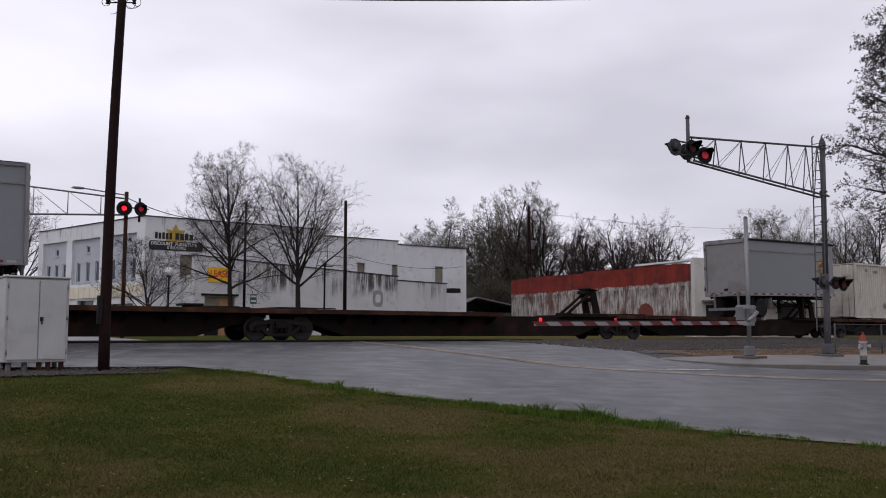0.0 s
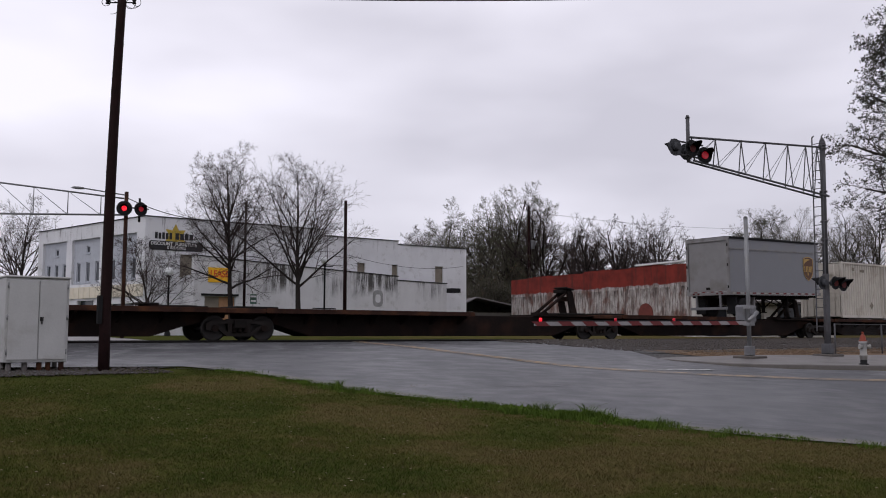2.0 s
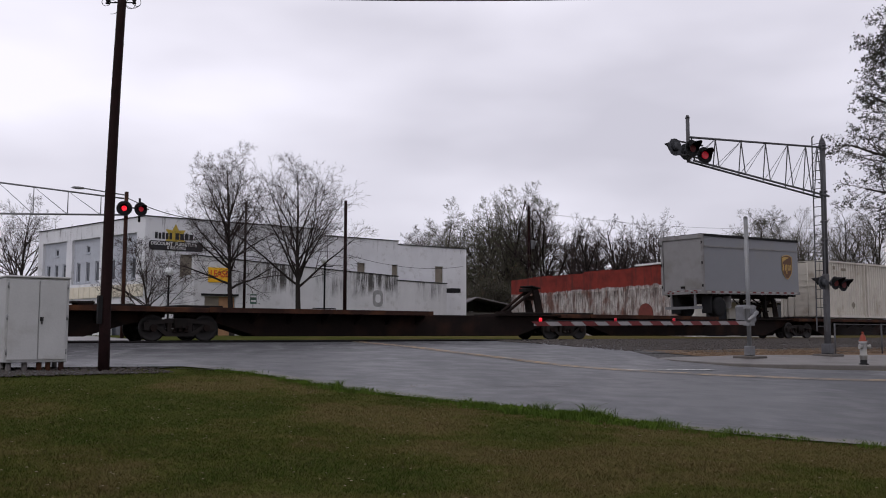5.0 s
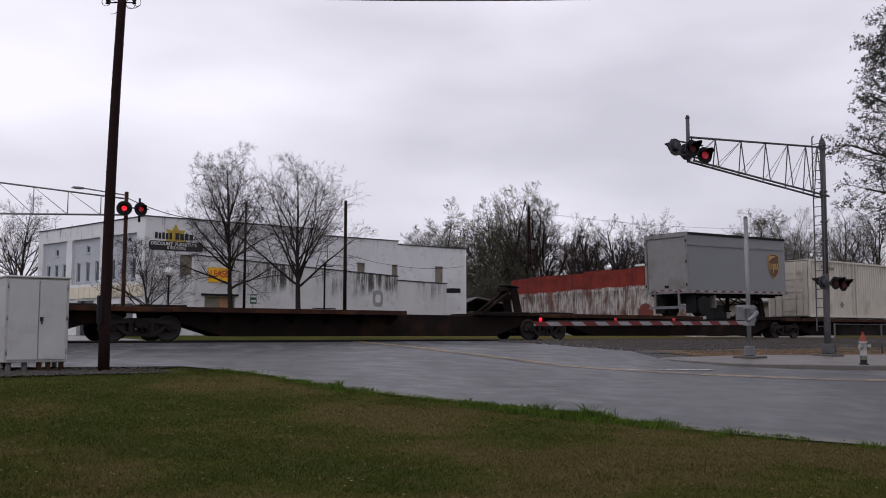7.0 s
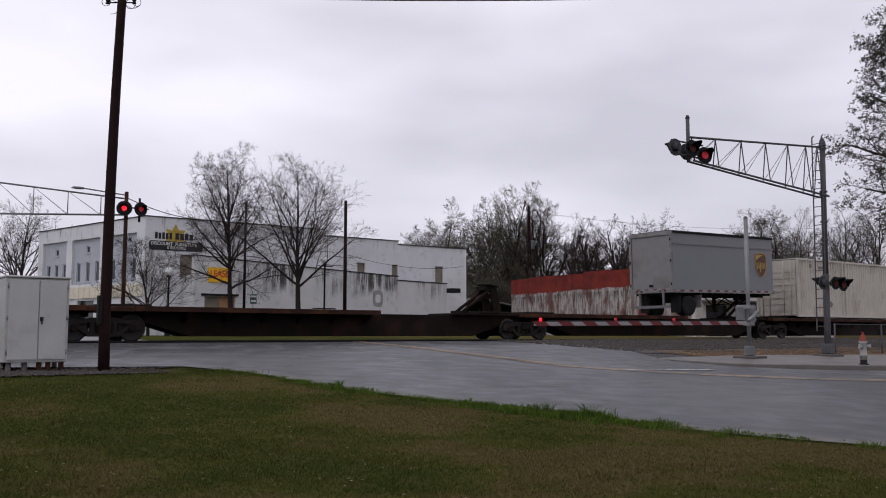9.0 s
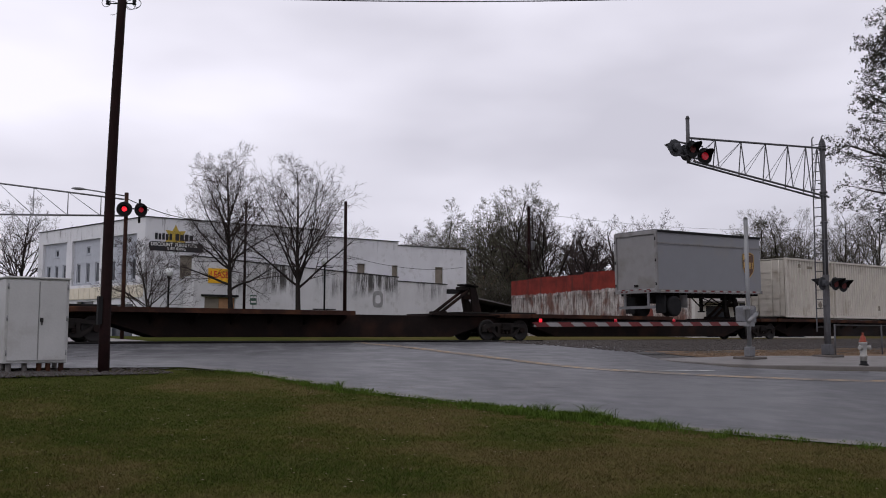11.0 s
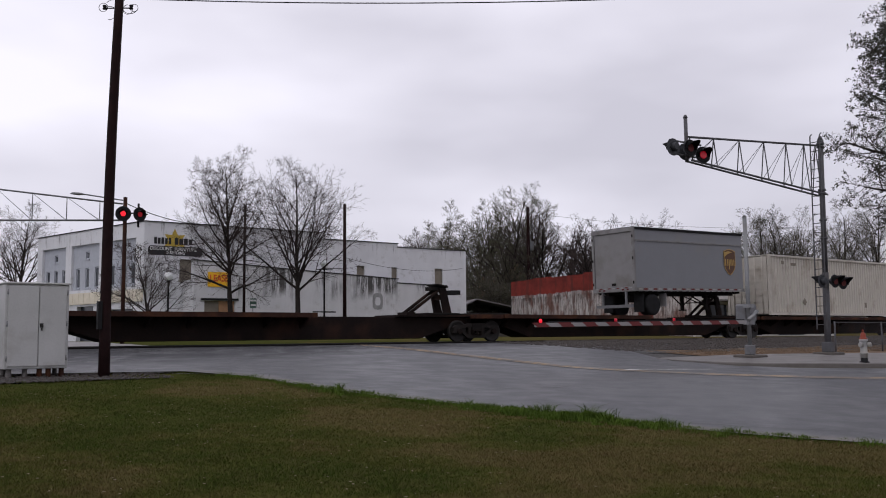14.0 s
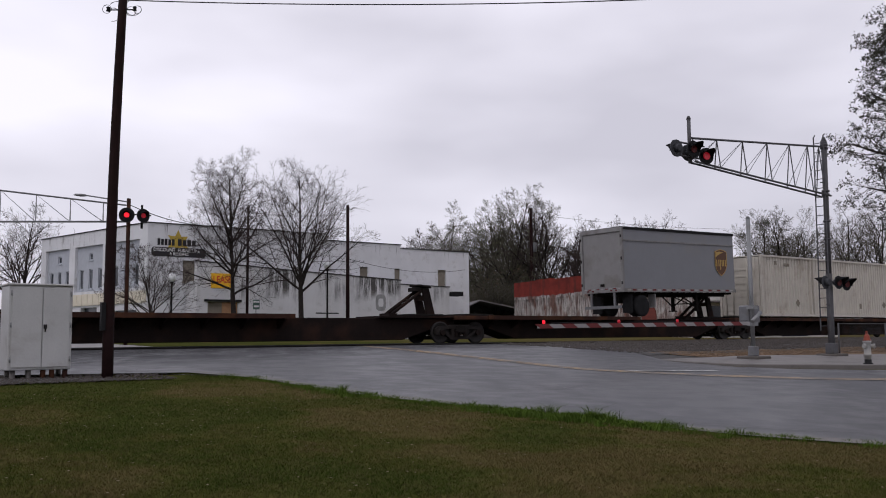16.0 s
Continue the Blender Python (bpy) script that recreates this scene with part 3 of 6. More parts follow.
def build_road():
    drape("road", finer(ROAD, 0.35), ASPHALT, 0.02, label="wet dark asphalt street over the crossing", category="road", cols=60)
    drape("street", finer([((-6, 34.2), (12, 34.2)), ((-6, 60), (12, 60)), ((-6, 120), (12, 120))], 5), PALE_STREET, 0.0, label="pale concrete street beyond the railway", category="road", cols=8)
    stripe("road_marking", YLINE, 0.13, 0.11, YELLOW, "worn yellow centre line on wet asphalt")
    stripe("road_marking", YLINE, -0.13, 0.11, YELLOW, "worn yellow centre line on wet asphalt")
    gutter = [(a[0] + 0.12, a[1]) for a, b in ROAD[5:15]]
    stripe("gutter", gutter, 0.0, 0.34, CONCRETE, "worn concrete gutter along the lawn", 0.026)
    seams = [[(-3, 21.2), (2, 20.3), (5.2, 19.0), (7.8, 16.9)], [(-5, 25.8), (4, 25.9), (12, 25.7), (24, 26.0)], [(2, 22.6), (6.5, 21.9), (10.5, 21.8)],
             [(8.15, 16.4), (8.35, 12.8), (8.9, 10.4), (9.45, 8.5), (10.2, 6.9), (12.2, 4.7)], [(10.3, 12.8), (11.4, 12.3), (12.2, 12.4)]]
    for k, line in enumerate(seams):
        wavy = [(c.x + 0.12 * noise.noise((i * 0.7, k, 0)), c.y + 0.12 * noise.noise((i * 0.7, k, 5))) for i, c in enumerate(smooth_line(line, 6))]
        stripe("tar_seam", wavy, 0.0, 0.025 + 0.012 * (k % 3), TAR, "dark sealed crack in the asphalt", 0.03)
    # short patchy white stripe beside the yellow line
    stripe("road_marking", [(16.35, 14.85), (17.2, 14.5), (18.6, 14.0)], 0.0, 0.16, ROAD_WHITE, "short patchy white stripe on wet asphalt", 0.034)
    drape("verge", finer([((23.6, 20.6), (70, 21)), ((23.4, 17.45), (70, 12))], 1), LITTER, 0.015, label="brown leaf-strewn verge behind the pavement", category="verge", bumpy=0.03, cols=60)
    # pavement and kerb round the signals
    front = [(20.75, 17.6), (20.8, 15.6), (21.3, 14.3), (22.5, 13.35), (23.8, 12.75), (27, 11.65), (31, 10.65), (36, 9.6), (45, 8.3)]
    back = [(21.2, 17.8), (22.2, 17.6), (23.4, 17.4), (24.6, 17.2), (26.0, 17.0), (29, 16.4), (33, 15.6), (38, 14.6), (47, 13)]
    fr, bk = smooth_line(front, 4), smooth_line(back, 4)
    bm = bmesh.new()
    rows = []
    for i, (a, b) in enumerate(zip(fr, bk)):
        rise = min(1.0, i / 11)
        za, zb = level(a.y) + 0.03 + 0.09 * rise, level(b.y) + 0.03 + 0.07 * rise
        rows.append([bm.verts.new(at(a.x, a.y, za - 0.2)), bm.verts.new(at(a.x, a.y, za - 0.02)), bm.verts.new(at(a.x + 0.02, a.y + 0.03, za)),
                     bm.verts.new(at(b.x, b.y, zb)), bm.verts.new(at(b.x, b.y, zb - 0.2))])
    for r0, r1 in zip(rows, rows[1:]):
        for k in range(4):
            bm.faces.new((r0[k], r1[k], r1[k + 1], r0[k + 1]))
    solid("pavement", bm, CONCRETE, Matrix.Identity(4), "damp concrete pavement with a worn kerb", "pavement", kind="structure")
    # gravel beside the track and round the pole
    drape("gravel", finer([((25.8, 27.5), (120, 27.5)), ((25.4, 24), (120, 24)), ((22.4, 19.6), (120, 20.5))], 2), GRAVEL, 0.02, label="grey track gravel", category="gravel", bumpy=0.03, cols=60)
    drape("gravel", finer([((-14, 20.7), (1, 19.7)), ((-14, 17.0), (6.2, 17.6))], 1), GRAVEL, -0.008, label="dark wet gravel round the pole", category="gravel", bumpy=0.02)
    drape("gravel", finer([((21.9, 19.5), (26, 20.6)), ((20.85, 17.5), (24.5, 17.3))], 0.5), GRAVEL, 0.0, label="grey gravel at the corner of the pavement", category="gravel", cols=12)
    drape("track_bed", finer([((26.1, 32.8), (160, 32.8)), ((26.1, 27.3), (160, 27.3))], 1), GRAVEL, -0.17, label="dark ballast bed under the rails", category="track bed", bumpy=0.03, cols=60)
    # added panels between and beside the rails; their black holds the train's shade
    for p0, p1 in ((27.7, 29.1), (29.42, 30.6), (30.92, 32.3)):
        bm = bmesh.new()
        box(bm, -14, 25.6, p0, p1, -0.12, 0.028)
        solid("crossing_shade_panel", bm, CROSSING_SHADE, on(0, 0, 0), "added crossing panel by the rails, the train's shade in its black", "crossing panel", "crossing panels", "structure", 0.008)
    # rails
    for p in (29.25, 30.75):
        bm = bmesh.new()
        prism(bm, [(-0.07, -0.17), (0.07, -0.17), (0.07, -0.155), (0.012, -0.14), (0.012, -0.04), (0.036, -0.03), (0.036, 0), (-0.036, 0), (-0.036, -0.03), (-0.012, -0.04), (-0.012, -0.14), (-0.07, -0.155)], -200, 200)
        solid("rail", bm, RAIL, on(0, p, 0.022, 90), "rusty steel rail with a worn top", "rail", "rails of the track", "structure")


# ---- buildings ----
def wall(bm, length, h0, h1, holes, thick, reveal=None):
    """An upright wall along x, its face at y = 0, its back at y = thick; the top runs from h0 to h1. holes: (x0, x1, z0, z1)."""
    xs = sorted({0.0, length, *[h[0] for h in holes], *[h[1] for h in holes]})
    top = min(h0, h1)
    zs = sorted({-0.3, *[h[2] for h in holes], *[h[3] for h in holes]}) + [top]

    def z_at(x, z):
        return h0 + (h1 - h0) * x / length if z == top else z

    for xa, xb in zip(xs, xs[1:]):
        for za, zb in zip(zs, zs[1:]):
            if any(h[0] <= xa and xb <= h[1] and h[2] <= za and zb <= h[3] for h in holes):
                continue
            v = [bm.verts.new((x, y, z)) for y in (0, thick) for x, z in ((xa, z_at(xa, za)), (xb, z_at(xb, za)), (xb, z_at(xb, zb)), (xa, z_at(xa, zb)))]
            bm.faces.new(v[:4])
            bm.faces.new(v[7:3:-1])
            for i in range(4):
                bm.faces.new((v[i], v[4 + i], v[4 + (i + 1) % 4], v[(i + 1) % 4]))
    bmesh.ops.remove_doubles(bm, verts=bm.verts[:], dist=0.0005)
    seen, twin = {}, []
    for f in bm.faces:
        key = tuple(round(c, 3) for c in f.calc_center_median())
        if key in seen:
            twin += [f, seen[key]]
        seen[key] = f
    bmesh.ops.delete(bm, geom=list(set(twin)), context="FACES_ONLY")


def window(parent, x0, x1, z0, z1, m, pane_mat, frame_mat, depth=0.14, bars=0):
    """A window that fills a hole: frame, sill and panes."""
    w = part("window", frame_bm(x0, x1, z0, z1, depth), frame_mat, parent, "", m)
    bm = bmesh.new()
    box(bm, x0 + 0.05, x1 - 0.05, depth + 0.02, depth + 0.04, z0 + 0.05, z1 - 0.05)
    part("pane", bm, pane_mat, w)
    bm = bmesh.new()
    box(bm, x0 - 0.06, x1 + 0.06, -0.06, depth, z0 - 0.09, z0 - 0.004)
    part("sill", bm, frame_mat, w)
    return w


def frame_bm(x0, x1, z0, z1, depth):
    bm = bmesh.new()
    e = 0.06
    for a in ((x0, x0 + e, z0, z1), (x1 - e, x1, z0, z1), (x0 + e, x1 - e, z0, z0 + e), (x0 + e, x1 - e, z1 - e, z1)):
        box(bm, a[0] + 0.002, a[1] - 0.002, depth, depth + 0.06, a[2] + 0.002, a[3] - 0.002)
    return bm


def coping(parent, length, h0, h1, m, material, thick=0.3):
    bm = bmesh.new()
    prism(bm, [(-0.05, h0 + 0.004), (length + 0.05, h1 + 0.004), (length + 0.05, h1 + 0.07), (-0.05, h0 + 0.07)], -0.06, thick + 0.06)
    return part("coping", bm, material, parent, "dark weathered coping", m)


def store_building():
    b = thing("store_building", on(0, 0, 0), "two-storey white painted store with grey front bays", "building")
    # long side, three roof levels
    runs = [(19.17, 32.5, 8.0, [(2.4, 3.25, 4.15, 5.6)]), (32.5, 39.14, 7.55, [(2.9, 3.6, 4.6, 5.7), (6.05, 6.6, 4.3, 5.7)]), (39.14, 45.93, 7.28, [(3.6, 4.4, 4.1, 5.75)])]
    for q0, q1, h, holes in runs:
        bm = bmesh.new()
        wall(bm, q1 - q0, h, h, holes, 0.35)
        m = pose(q0, 59, 0)
        part("wall", bm, WHITE_WALL, b, "", m)
        coping(b, q1 - q0, h, h, m, ROOF_DARK)
        for h4 in holes:
            window(b, *h4, m, BOARD, BOARD)
    # street front: three recessed bays between piers
    L = math.hypot(3.5, 13.94)
    fm = pose(15.67, 72.94, 0, 0, 0, math.degrees(math.atan2(-13.94, 3.5)))
    bays = [(0.7, 4.2), (5.0, 8.8), (9.6, 13.4)]
    holes = [(x0, x1, 3.75, 7.0) for x0, x1 in bays] + [(1.0, 4.0, 0.1, 2.6), (6.0, 8.2, 0.1, 2.6), (10.2, 13.2, 0.1, 2.3)]
    bm = bmesh.new()
    wall(bm, L, 7.95, 8.0, holes, 0.45)
    part("front_wall", bm, WHITE_WALL, b, "", fm)
    coping(b, L, 7.95, 8.0, fm, ROOF_DARK, 0.4)
    for x0, x1 in bays:
        w3 = (x1 - x0) / 3
        wins = [(x0 + w3 * (k + 0.5) - 0.26, x0 + w3 * (k + 0.5) + 0.26, 3.95, 5.35) for k in range(3)] + [((x0 + x1) / 2 - 0.25, (x0 + x1) / 2 + 0.25, 6.0, 6.5)]
        bm = bmesh.new()
        wall(bm, x1 - x0, 3.3, 3.3, [(h[0] - x0, h[1] - x0, h[2] - 3.72, h[3] - 3.72) for h in wins], 0.12)
        for v in bm.verts:
            v.co.z = max(v.co.z, 0.0)
        part("bay_panel", bm, FACADE, b, "blue-grey recessed panel", fm @ pose(x0, 0.2, 3.73))
        for h in wins:
            window(b, *h, fm @ pose(0, 0.2, 0), DARK_GLASS, FACADE, 0.06)
    bm = bmesh.new()
    box(bm, -0.1, L - 0.02, -0.12, -0.004, 2.75, 3.55)
    for k in range(18):
        box(bm, 0.3 + k * 0.75, 0.36 + k * 0.75, -0.15, -0.12, 2.78, 3.5)
    part("fascia", bm, CREAM, b, "cream sign fascia", fm)
    for x0, x1 in ((1.0, 4.0), (6.0, 8.2), (10.2, 13.2)):
        bm = bmesh.new()
        box(bm, x0, x1, 0.3, 0.34, 0.1, 2.6)
        part("shop_window", bm, DARK_GLASS, b, "", fm)
    # rear walls and roof
    bm = bmesh.new()
    slab(bm, [(19.6, 59.36), (45.6, 59.36), (45.6, 73), (16.4, 73)], 6.7, 6.95)
    part("roof", bm, ROOF_DARK, b)
    bm = bmesh.new()
    box(bm, 45.58, 45.93, 59.36, 73.3, -0.3, 7.4)
    part("wall", bm, WHITE_WALL, b)
    bm = bmesh.new()
    box(bm, 15.9, 45.57, 73.0, 73.3, -0.3, 7.4)
    part("wall", bm, WHITE_WALL, b)
    # painted sign: star, two words as bars, dark band with the trade
    sg = part("painted_sign", sign_band(), SIGN_INK, b, "faded painted sign with a gold star", pose(19.42, 58.985, 5.9) @ Matrix.Diagonal((0.81, 1, 0.81, 1)))
    bm = bmesh.new()
    pts = []
    for k in range(12):
        r = 1.0 if k % 2 == 0 else 0.52
        pts.append((2.2 + r * math.sin(math.pi * k / 6), 1.15 + r * math.cos(math.pi * k / 6)))
    prism(bm, pts, -0.012, -0.004)
    part("star", bm, GOLD, sg, "faded gold painted star")
    for x0, x1 in ((0.45, 1.95), (2.15, 3.75)):
        bm = bmesh.new()
        n = 5 if x0 < 1 else 4
        w = (x1 - x0) / n
        for k in range(n):
            box(bm, x0 + k * w + 0.03, x0 + (k + 1) * w - 0.05, -0.02, -0.014, 0.82, 1.32 if k % 2 else 1.36)
        part("letter_bar", bm, SIGN_INK, sg)
    rx = pose(0, 0, 0, 90, 0, 0)
    lettering("letters", "DISCOUNT  FURNITURE", 0.40, SIGN_WHITE, sg, pose(2.1, -0.03, 0.43) @ rx, 0.006, 0.9)
    lettering("letters", "& BEDDING", 0.34, SIGN_WHITE, sg, pose(2.3, -0.03, 0.12) @ rx, 0.006, 0.9)


def sign_band():
    bm = bmesh.new()
    pts = [(0.0, 0.15), (0.15, -0.1), (4.45, -0.1), (4.6, 0.1), (4.6, 0.5), (4.45, 0.66), (0.15, 0.66), (0.0, 0.5)]
    prism(bm, pts, -0.02, 0.0)
    return bm


def annex():
    b = thing("annex", on(0, 0, 0), "one-storey white annex with black streaks of damp", "building")
    runs = [(21.8, 29.0, 5.4, 5.0, [(0.75, 2.9, 0.1, 2.75)]), (29.0, 37.8, 5.0, 4.6, []), (37.8, 42.4, 4.3, 4.2, [])]
    for q0, q1, h0, h1, holes in runs:
        bm = bmesh.new()
        wall(bm, q1 - q0, h0, h1, holes, 0.35)
        m = pose(q0, 57, 0)
        part("wall", bm, STREAKED, b, "", m)
        coping(b, q1 - q0, h0, h1, m, ROOF_DARK)
    bm = bmesh.new()
    slab(bm, [(22.1, 57.36), (42.1, 57.36), (42.1, 58.98), (22.1, 58.98)], 3.9, 4.0)
    part("roof", bm, ROOF_DARK, b)
    for q in (21.8, 42.1):
        bm = bmesh.new()
        box(bm, q, q + 0.3, 57.36, 58.98, -0.3, 4.15)
        part("wall", bm, STREAKED, b)
    # doorway: dark door, ply panel and lintel
    bm = bmesh.new()
    box(bm, 22.56, 23.6, 57.2, 57.26, -0.1, 1.9)
    part("door", bm, BLACK, b, "dark doorway panel")
    bm = bmesh.new()
    box(bm, 22.56, 23.6, 57.18, 57.24, 1.92, 2.74)
    part("transom", bm, BOARD, b)
    bm = bmesh.new()
    box(bm, 23.62, 24.68, 57.17, 57.23, -0.1, 2.74)
    part("plywood_panel", bm, PLY, b, "orange plywood sheet")
    bm = bmesh.new()
    box(bm, 22.3, 24.9, 56.9, 56.996, 2.78, 2.92)
    part("lintel", bm, BLACK, b)
    bm = bmesh.new()
    box(bm, 0, 1.55, -0.05, 0, 0, 0.98)
    s = solid("lease_sign", bm, SIGN_YELLOW, on(22.75, 56.99, 3.68), "yellow lease sign with red letters on the annex", "sign")
    lettering("letters", "LEASE", 0.62, SIGN_RED, s, pose(0.77, -0.056, 0.55) @ pose(0, 0, 0, 90, 0, 0), 0.012, 0.8)
    bm = bmesh.new()
    pts = []
    for k in range(16):
        pts.append((0.46 * math.copysign(abs(math.cos(k * math.pi / 8)) ** 0.6, math.cos(k * math.pi / 8)), 0.62 * math.copysign(abs(math.sin(k * math.pi / 8)) ** 0.6, math.sin(k * math.pi / 8))))
    prism(bm, pts, -0.012, 0)
    g = solid("wall_patch", bm, plain("grey_wall_patch", (0.25, 0.25, 0.25), 0.9, vary=0.3, scale=2), on(36.0, 56.99, 2.9), "dark grey painted patch on the white wall", "wall patch")
    bm = bmesh.new()
    prism(bm, [(x * 0.5, z * 0.5) for x, z in pts], -0.02, -0.013)
    part("centre", bm, STREAKED, g)
    bm = bmesh.new()
    box(bm, 0, 0.9, -0.9, 0, 0, 0.35)
    solid("wall_vent", bm, BLACK, on(42.45, 57.3, 3.5), "black metal box on the corner of the annex", "vent", bevel=0.02)


def red_building():
    ang = math.degrees(math.atan2(63.8 - 40.4, 55.0 - 51.4))
    L = math.hypot(23.4, 3.6)
    b = thing("red_building", on(55.0, 63.8, 0, ang + 180), "one-storey brick building, red paint flaking to white", "building")
    bm = bmesh.new()
    wall(bm, L, 5.2, 5.2, [], 0.35)
    part("side_wall", bm, RED_WALL, b)
    bm = bmesh.new()
    x, rng = 0.0, random.Random(4)
    while x < L - 1:
        w = rng.uniform(0.8, 2.6)
        h = rng.uniform(0.02, 0.16)
        box(bm, x, min(L, x + w), 0.01, 0.34, 5.203, 5.21 + h)
        x += w + 0.01
    part("parapet", bm, RED_WALL, b, "crumbling red parapet")
    bm = bmesh.new()
    pts = [(0, -0.2), (1.6, -0.2), (1.6, 1.2)] + [(0.8 + 0.8 * math.cos(a * math.pi / 8), 1.2 + 0.75 * math.sin(a * math.pi / 8)) for a in range(1, 8)] + [(0, 1.2)]
    prism(bm, pts, -0.05, -0.004, pose(L - 5.6, 0, 0.6))
    part("blocked_arch", bm, BRICK_RED, b, "bricked-up arched doorway")
    bm = bmesh.new()
    box(bm, L - 5.8, L + 0.1, -0.1, 0.4, 5.38, 5.5)
    part("coping", bm, SIGN_WHITE, b, "pale metal coping")
    bm = bmesh.new()
    slab(bm, [(0.1, 0.36), (L, 0.36), (L, 14), (0.1, 14)], 4.6, 4.7)
    part("roof", bm, ROOF_DARK, b)
    # pale front with its openings
    fm = pose(L + 0.003, 0.0, 0, 0, 0, 90)
    holes = [(1.0, 3.2, 0.1, 2.3), (0.9, 1.25, 3.2, 3.6), (4.2, 6.6, 0.1, 2.5), (8, 11, 0.1, 2.5)]
    bm = bmesh.new()
    wall(bm, 14, 5.6, 5.6, holes, 0.35)
    part("front_wall", bm, stained_white("pale_front_wall", (0.55, 0.53, 0.50), 0.4, 5.6), b, "", fm @ pose(0, -0.36, 0))
    for h in holes:
        bm = bmesh.new()
        box(bm, h[0], h[1], -0.1, -0.06, h[2], h[3])
        part("shop_window", bm, DARK_GLASS, b, "", fm)
    bm = bmesh.new()
    box(bm, 0.6, 13, -1.3, -0.363, 2.5, 2.62)
    part("awning", bm, CONCRETE, b, "flat canopy over the shop door", fm)


def shed():
    b = thing("shed", on(50.2, 66.5, 0, -25), "low dark shed with a sloping metal roof", "shed")
    bm = bmesh.new()
    box(bm, 0, 6.5, 0, 7, -0.3, 2.25)
    part("wall", bm, plain("shed_boards", (0.085, 0.078, 0.07), 0.9, vary=0.3), b)
    bm = bmesh.new()
    prism(bm, [(-0.5, 2.3), (-0.5, 2.4), (2.2, 3.7), (7.0, 2.7), (7.0, 2.6), (2.2, 3.6)], -0.5, 7.5)
    part("roof", bm, plain("dull_tin_roof", (0.15, 0.14, 0.145), 0.7), b)


# ---- the train ----
PITCH = 17.93
TRUCKS = [14.25 - PITCH, 14.25, 14.25 + PITCH, 14.25 + 2 * PITCH, 14.25 + 3 * PITCH, 14.25 + 4 * PITCH]
PC = 30.0


def travel(t):
    """How far the train has rolled at t seconds, slowing down."""
    return -(0.7995 * t - 0.01705 * t * t + 0.000318 * t ** 3)


MOVING, WHEELS = [], []


def truck(q):
    t = thing("rail_truck", on(q, PC, 0), "grimy two-axle freight truck on the rails", "rail truck", "trucks of the train")
    for s in (-1, 1):
        bm = bmesh.new()
        ya, yb = s * 1.0 - 0.07, s * 1.0 + 0.07
        prism(bm, [(-1.18, 0.38), (-1.18, 0.60), (-1.0, 0.70), (-0.62, 0.69), (-0.42, 0.76), (0.42, 0.76), (0.62, 0.69), (1.0, 0.70), (1.18, 0.60), (1.18, 0.38), (1.0, 0.36), (0.93, 0.55), (0.45, 0.60), (-0.45, 0.60), (-0.93, 0.55), (-1.0, 0.36)], ya, yb)
        prism(bm, [(-0.92, 0.53), (-0.80, 0.55), (-0.40, 0.31), (0.40, 0.31), (0.80, 0.55), (0.92, 0.53), (0.45, 0.17), (-0.45, 0.17)], ya + 0.004, yb - 0.004)
        for cx in (-0.34, 0.34):
            prism(bm, [(cx - 0.07, 0.30), (cx + 0.07, 0.30), (cx + 0.07, 0.61), (cx - 0.07, 0.61)], ya + 0.008, yb - 0.008)
        f = part("side_frame", bm, SIDE_FRAME, t)
        for x in (-0.2, 0.0, 0.2):
            bm = bmesh.new()
            for k in range(5):
                lathe(bm, [(0.06, 0.0), (0.085, 0.02), (0.06, 0.04)], 8, pose(x, s * 1.09, 0.30 + k * 0.045))
            part("spring", bm, RUST_DARK, f)
        for x in (-0.89, 0.89):
            bm = bmesh.new()
            tube(bm, (x, s * 1.06, 0.44), (x, s * 1.15, 0.44), 0.12, 0.11, 12)
            part("bearing_cap", bm, RUST_DARK, f)
    bm = bmesh.new()
    box(bm, -0.22, 0.22, -1.15, 1.15, 0.45, 0.72)
    part("bolster", bm, GRIME, t)
    for x in (-0.89, 0.89):
        w = part("wheelset", axle_bm(), STEEL, t, "worn steel wheels on an axle", pose(x, 0, 0.445))
        for s in (-1, 1):
            bm = bmesh.new()
            tube(bm, (0.12, s * 0.818, 0), (0.12, s * 0.826, 0), 0.05, 0.05, 8)
            part("wheel_mark", bm, RUST, w)
        WHEELS.append((w, x))
    MOVING.append((t, q, 0.0))


def axle_bm():
    bm = bmesh.new()
    tube(bm, (0, -1.08, 0), (0, 1.08, 0), 0.075, None, 12)
    for s in (-1, 1):
        prof = [(0.1, 0.0), (0.36, 0.02), (0.41, -0.012), (0.42, 0.0), (0.422, 0.1), (0.445, 0.112), (0.445, 0.14), (0.37, 0.14), (0.3, 0.09), (0.1, 0.13)]
        lathe(bm, prof, 28, pose(0, s * 0.82, 0, 90 if s < 0 else -90, 0, 0) @ pose(0, 0, -0.0) if s < 0 else pose(0, s * 0.82, 0, 90, 0, 0))
    return bm


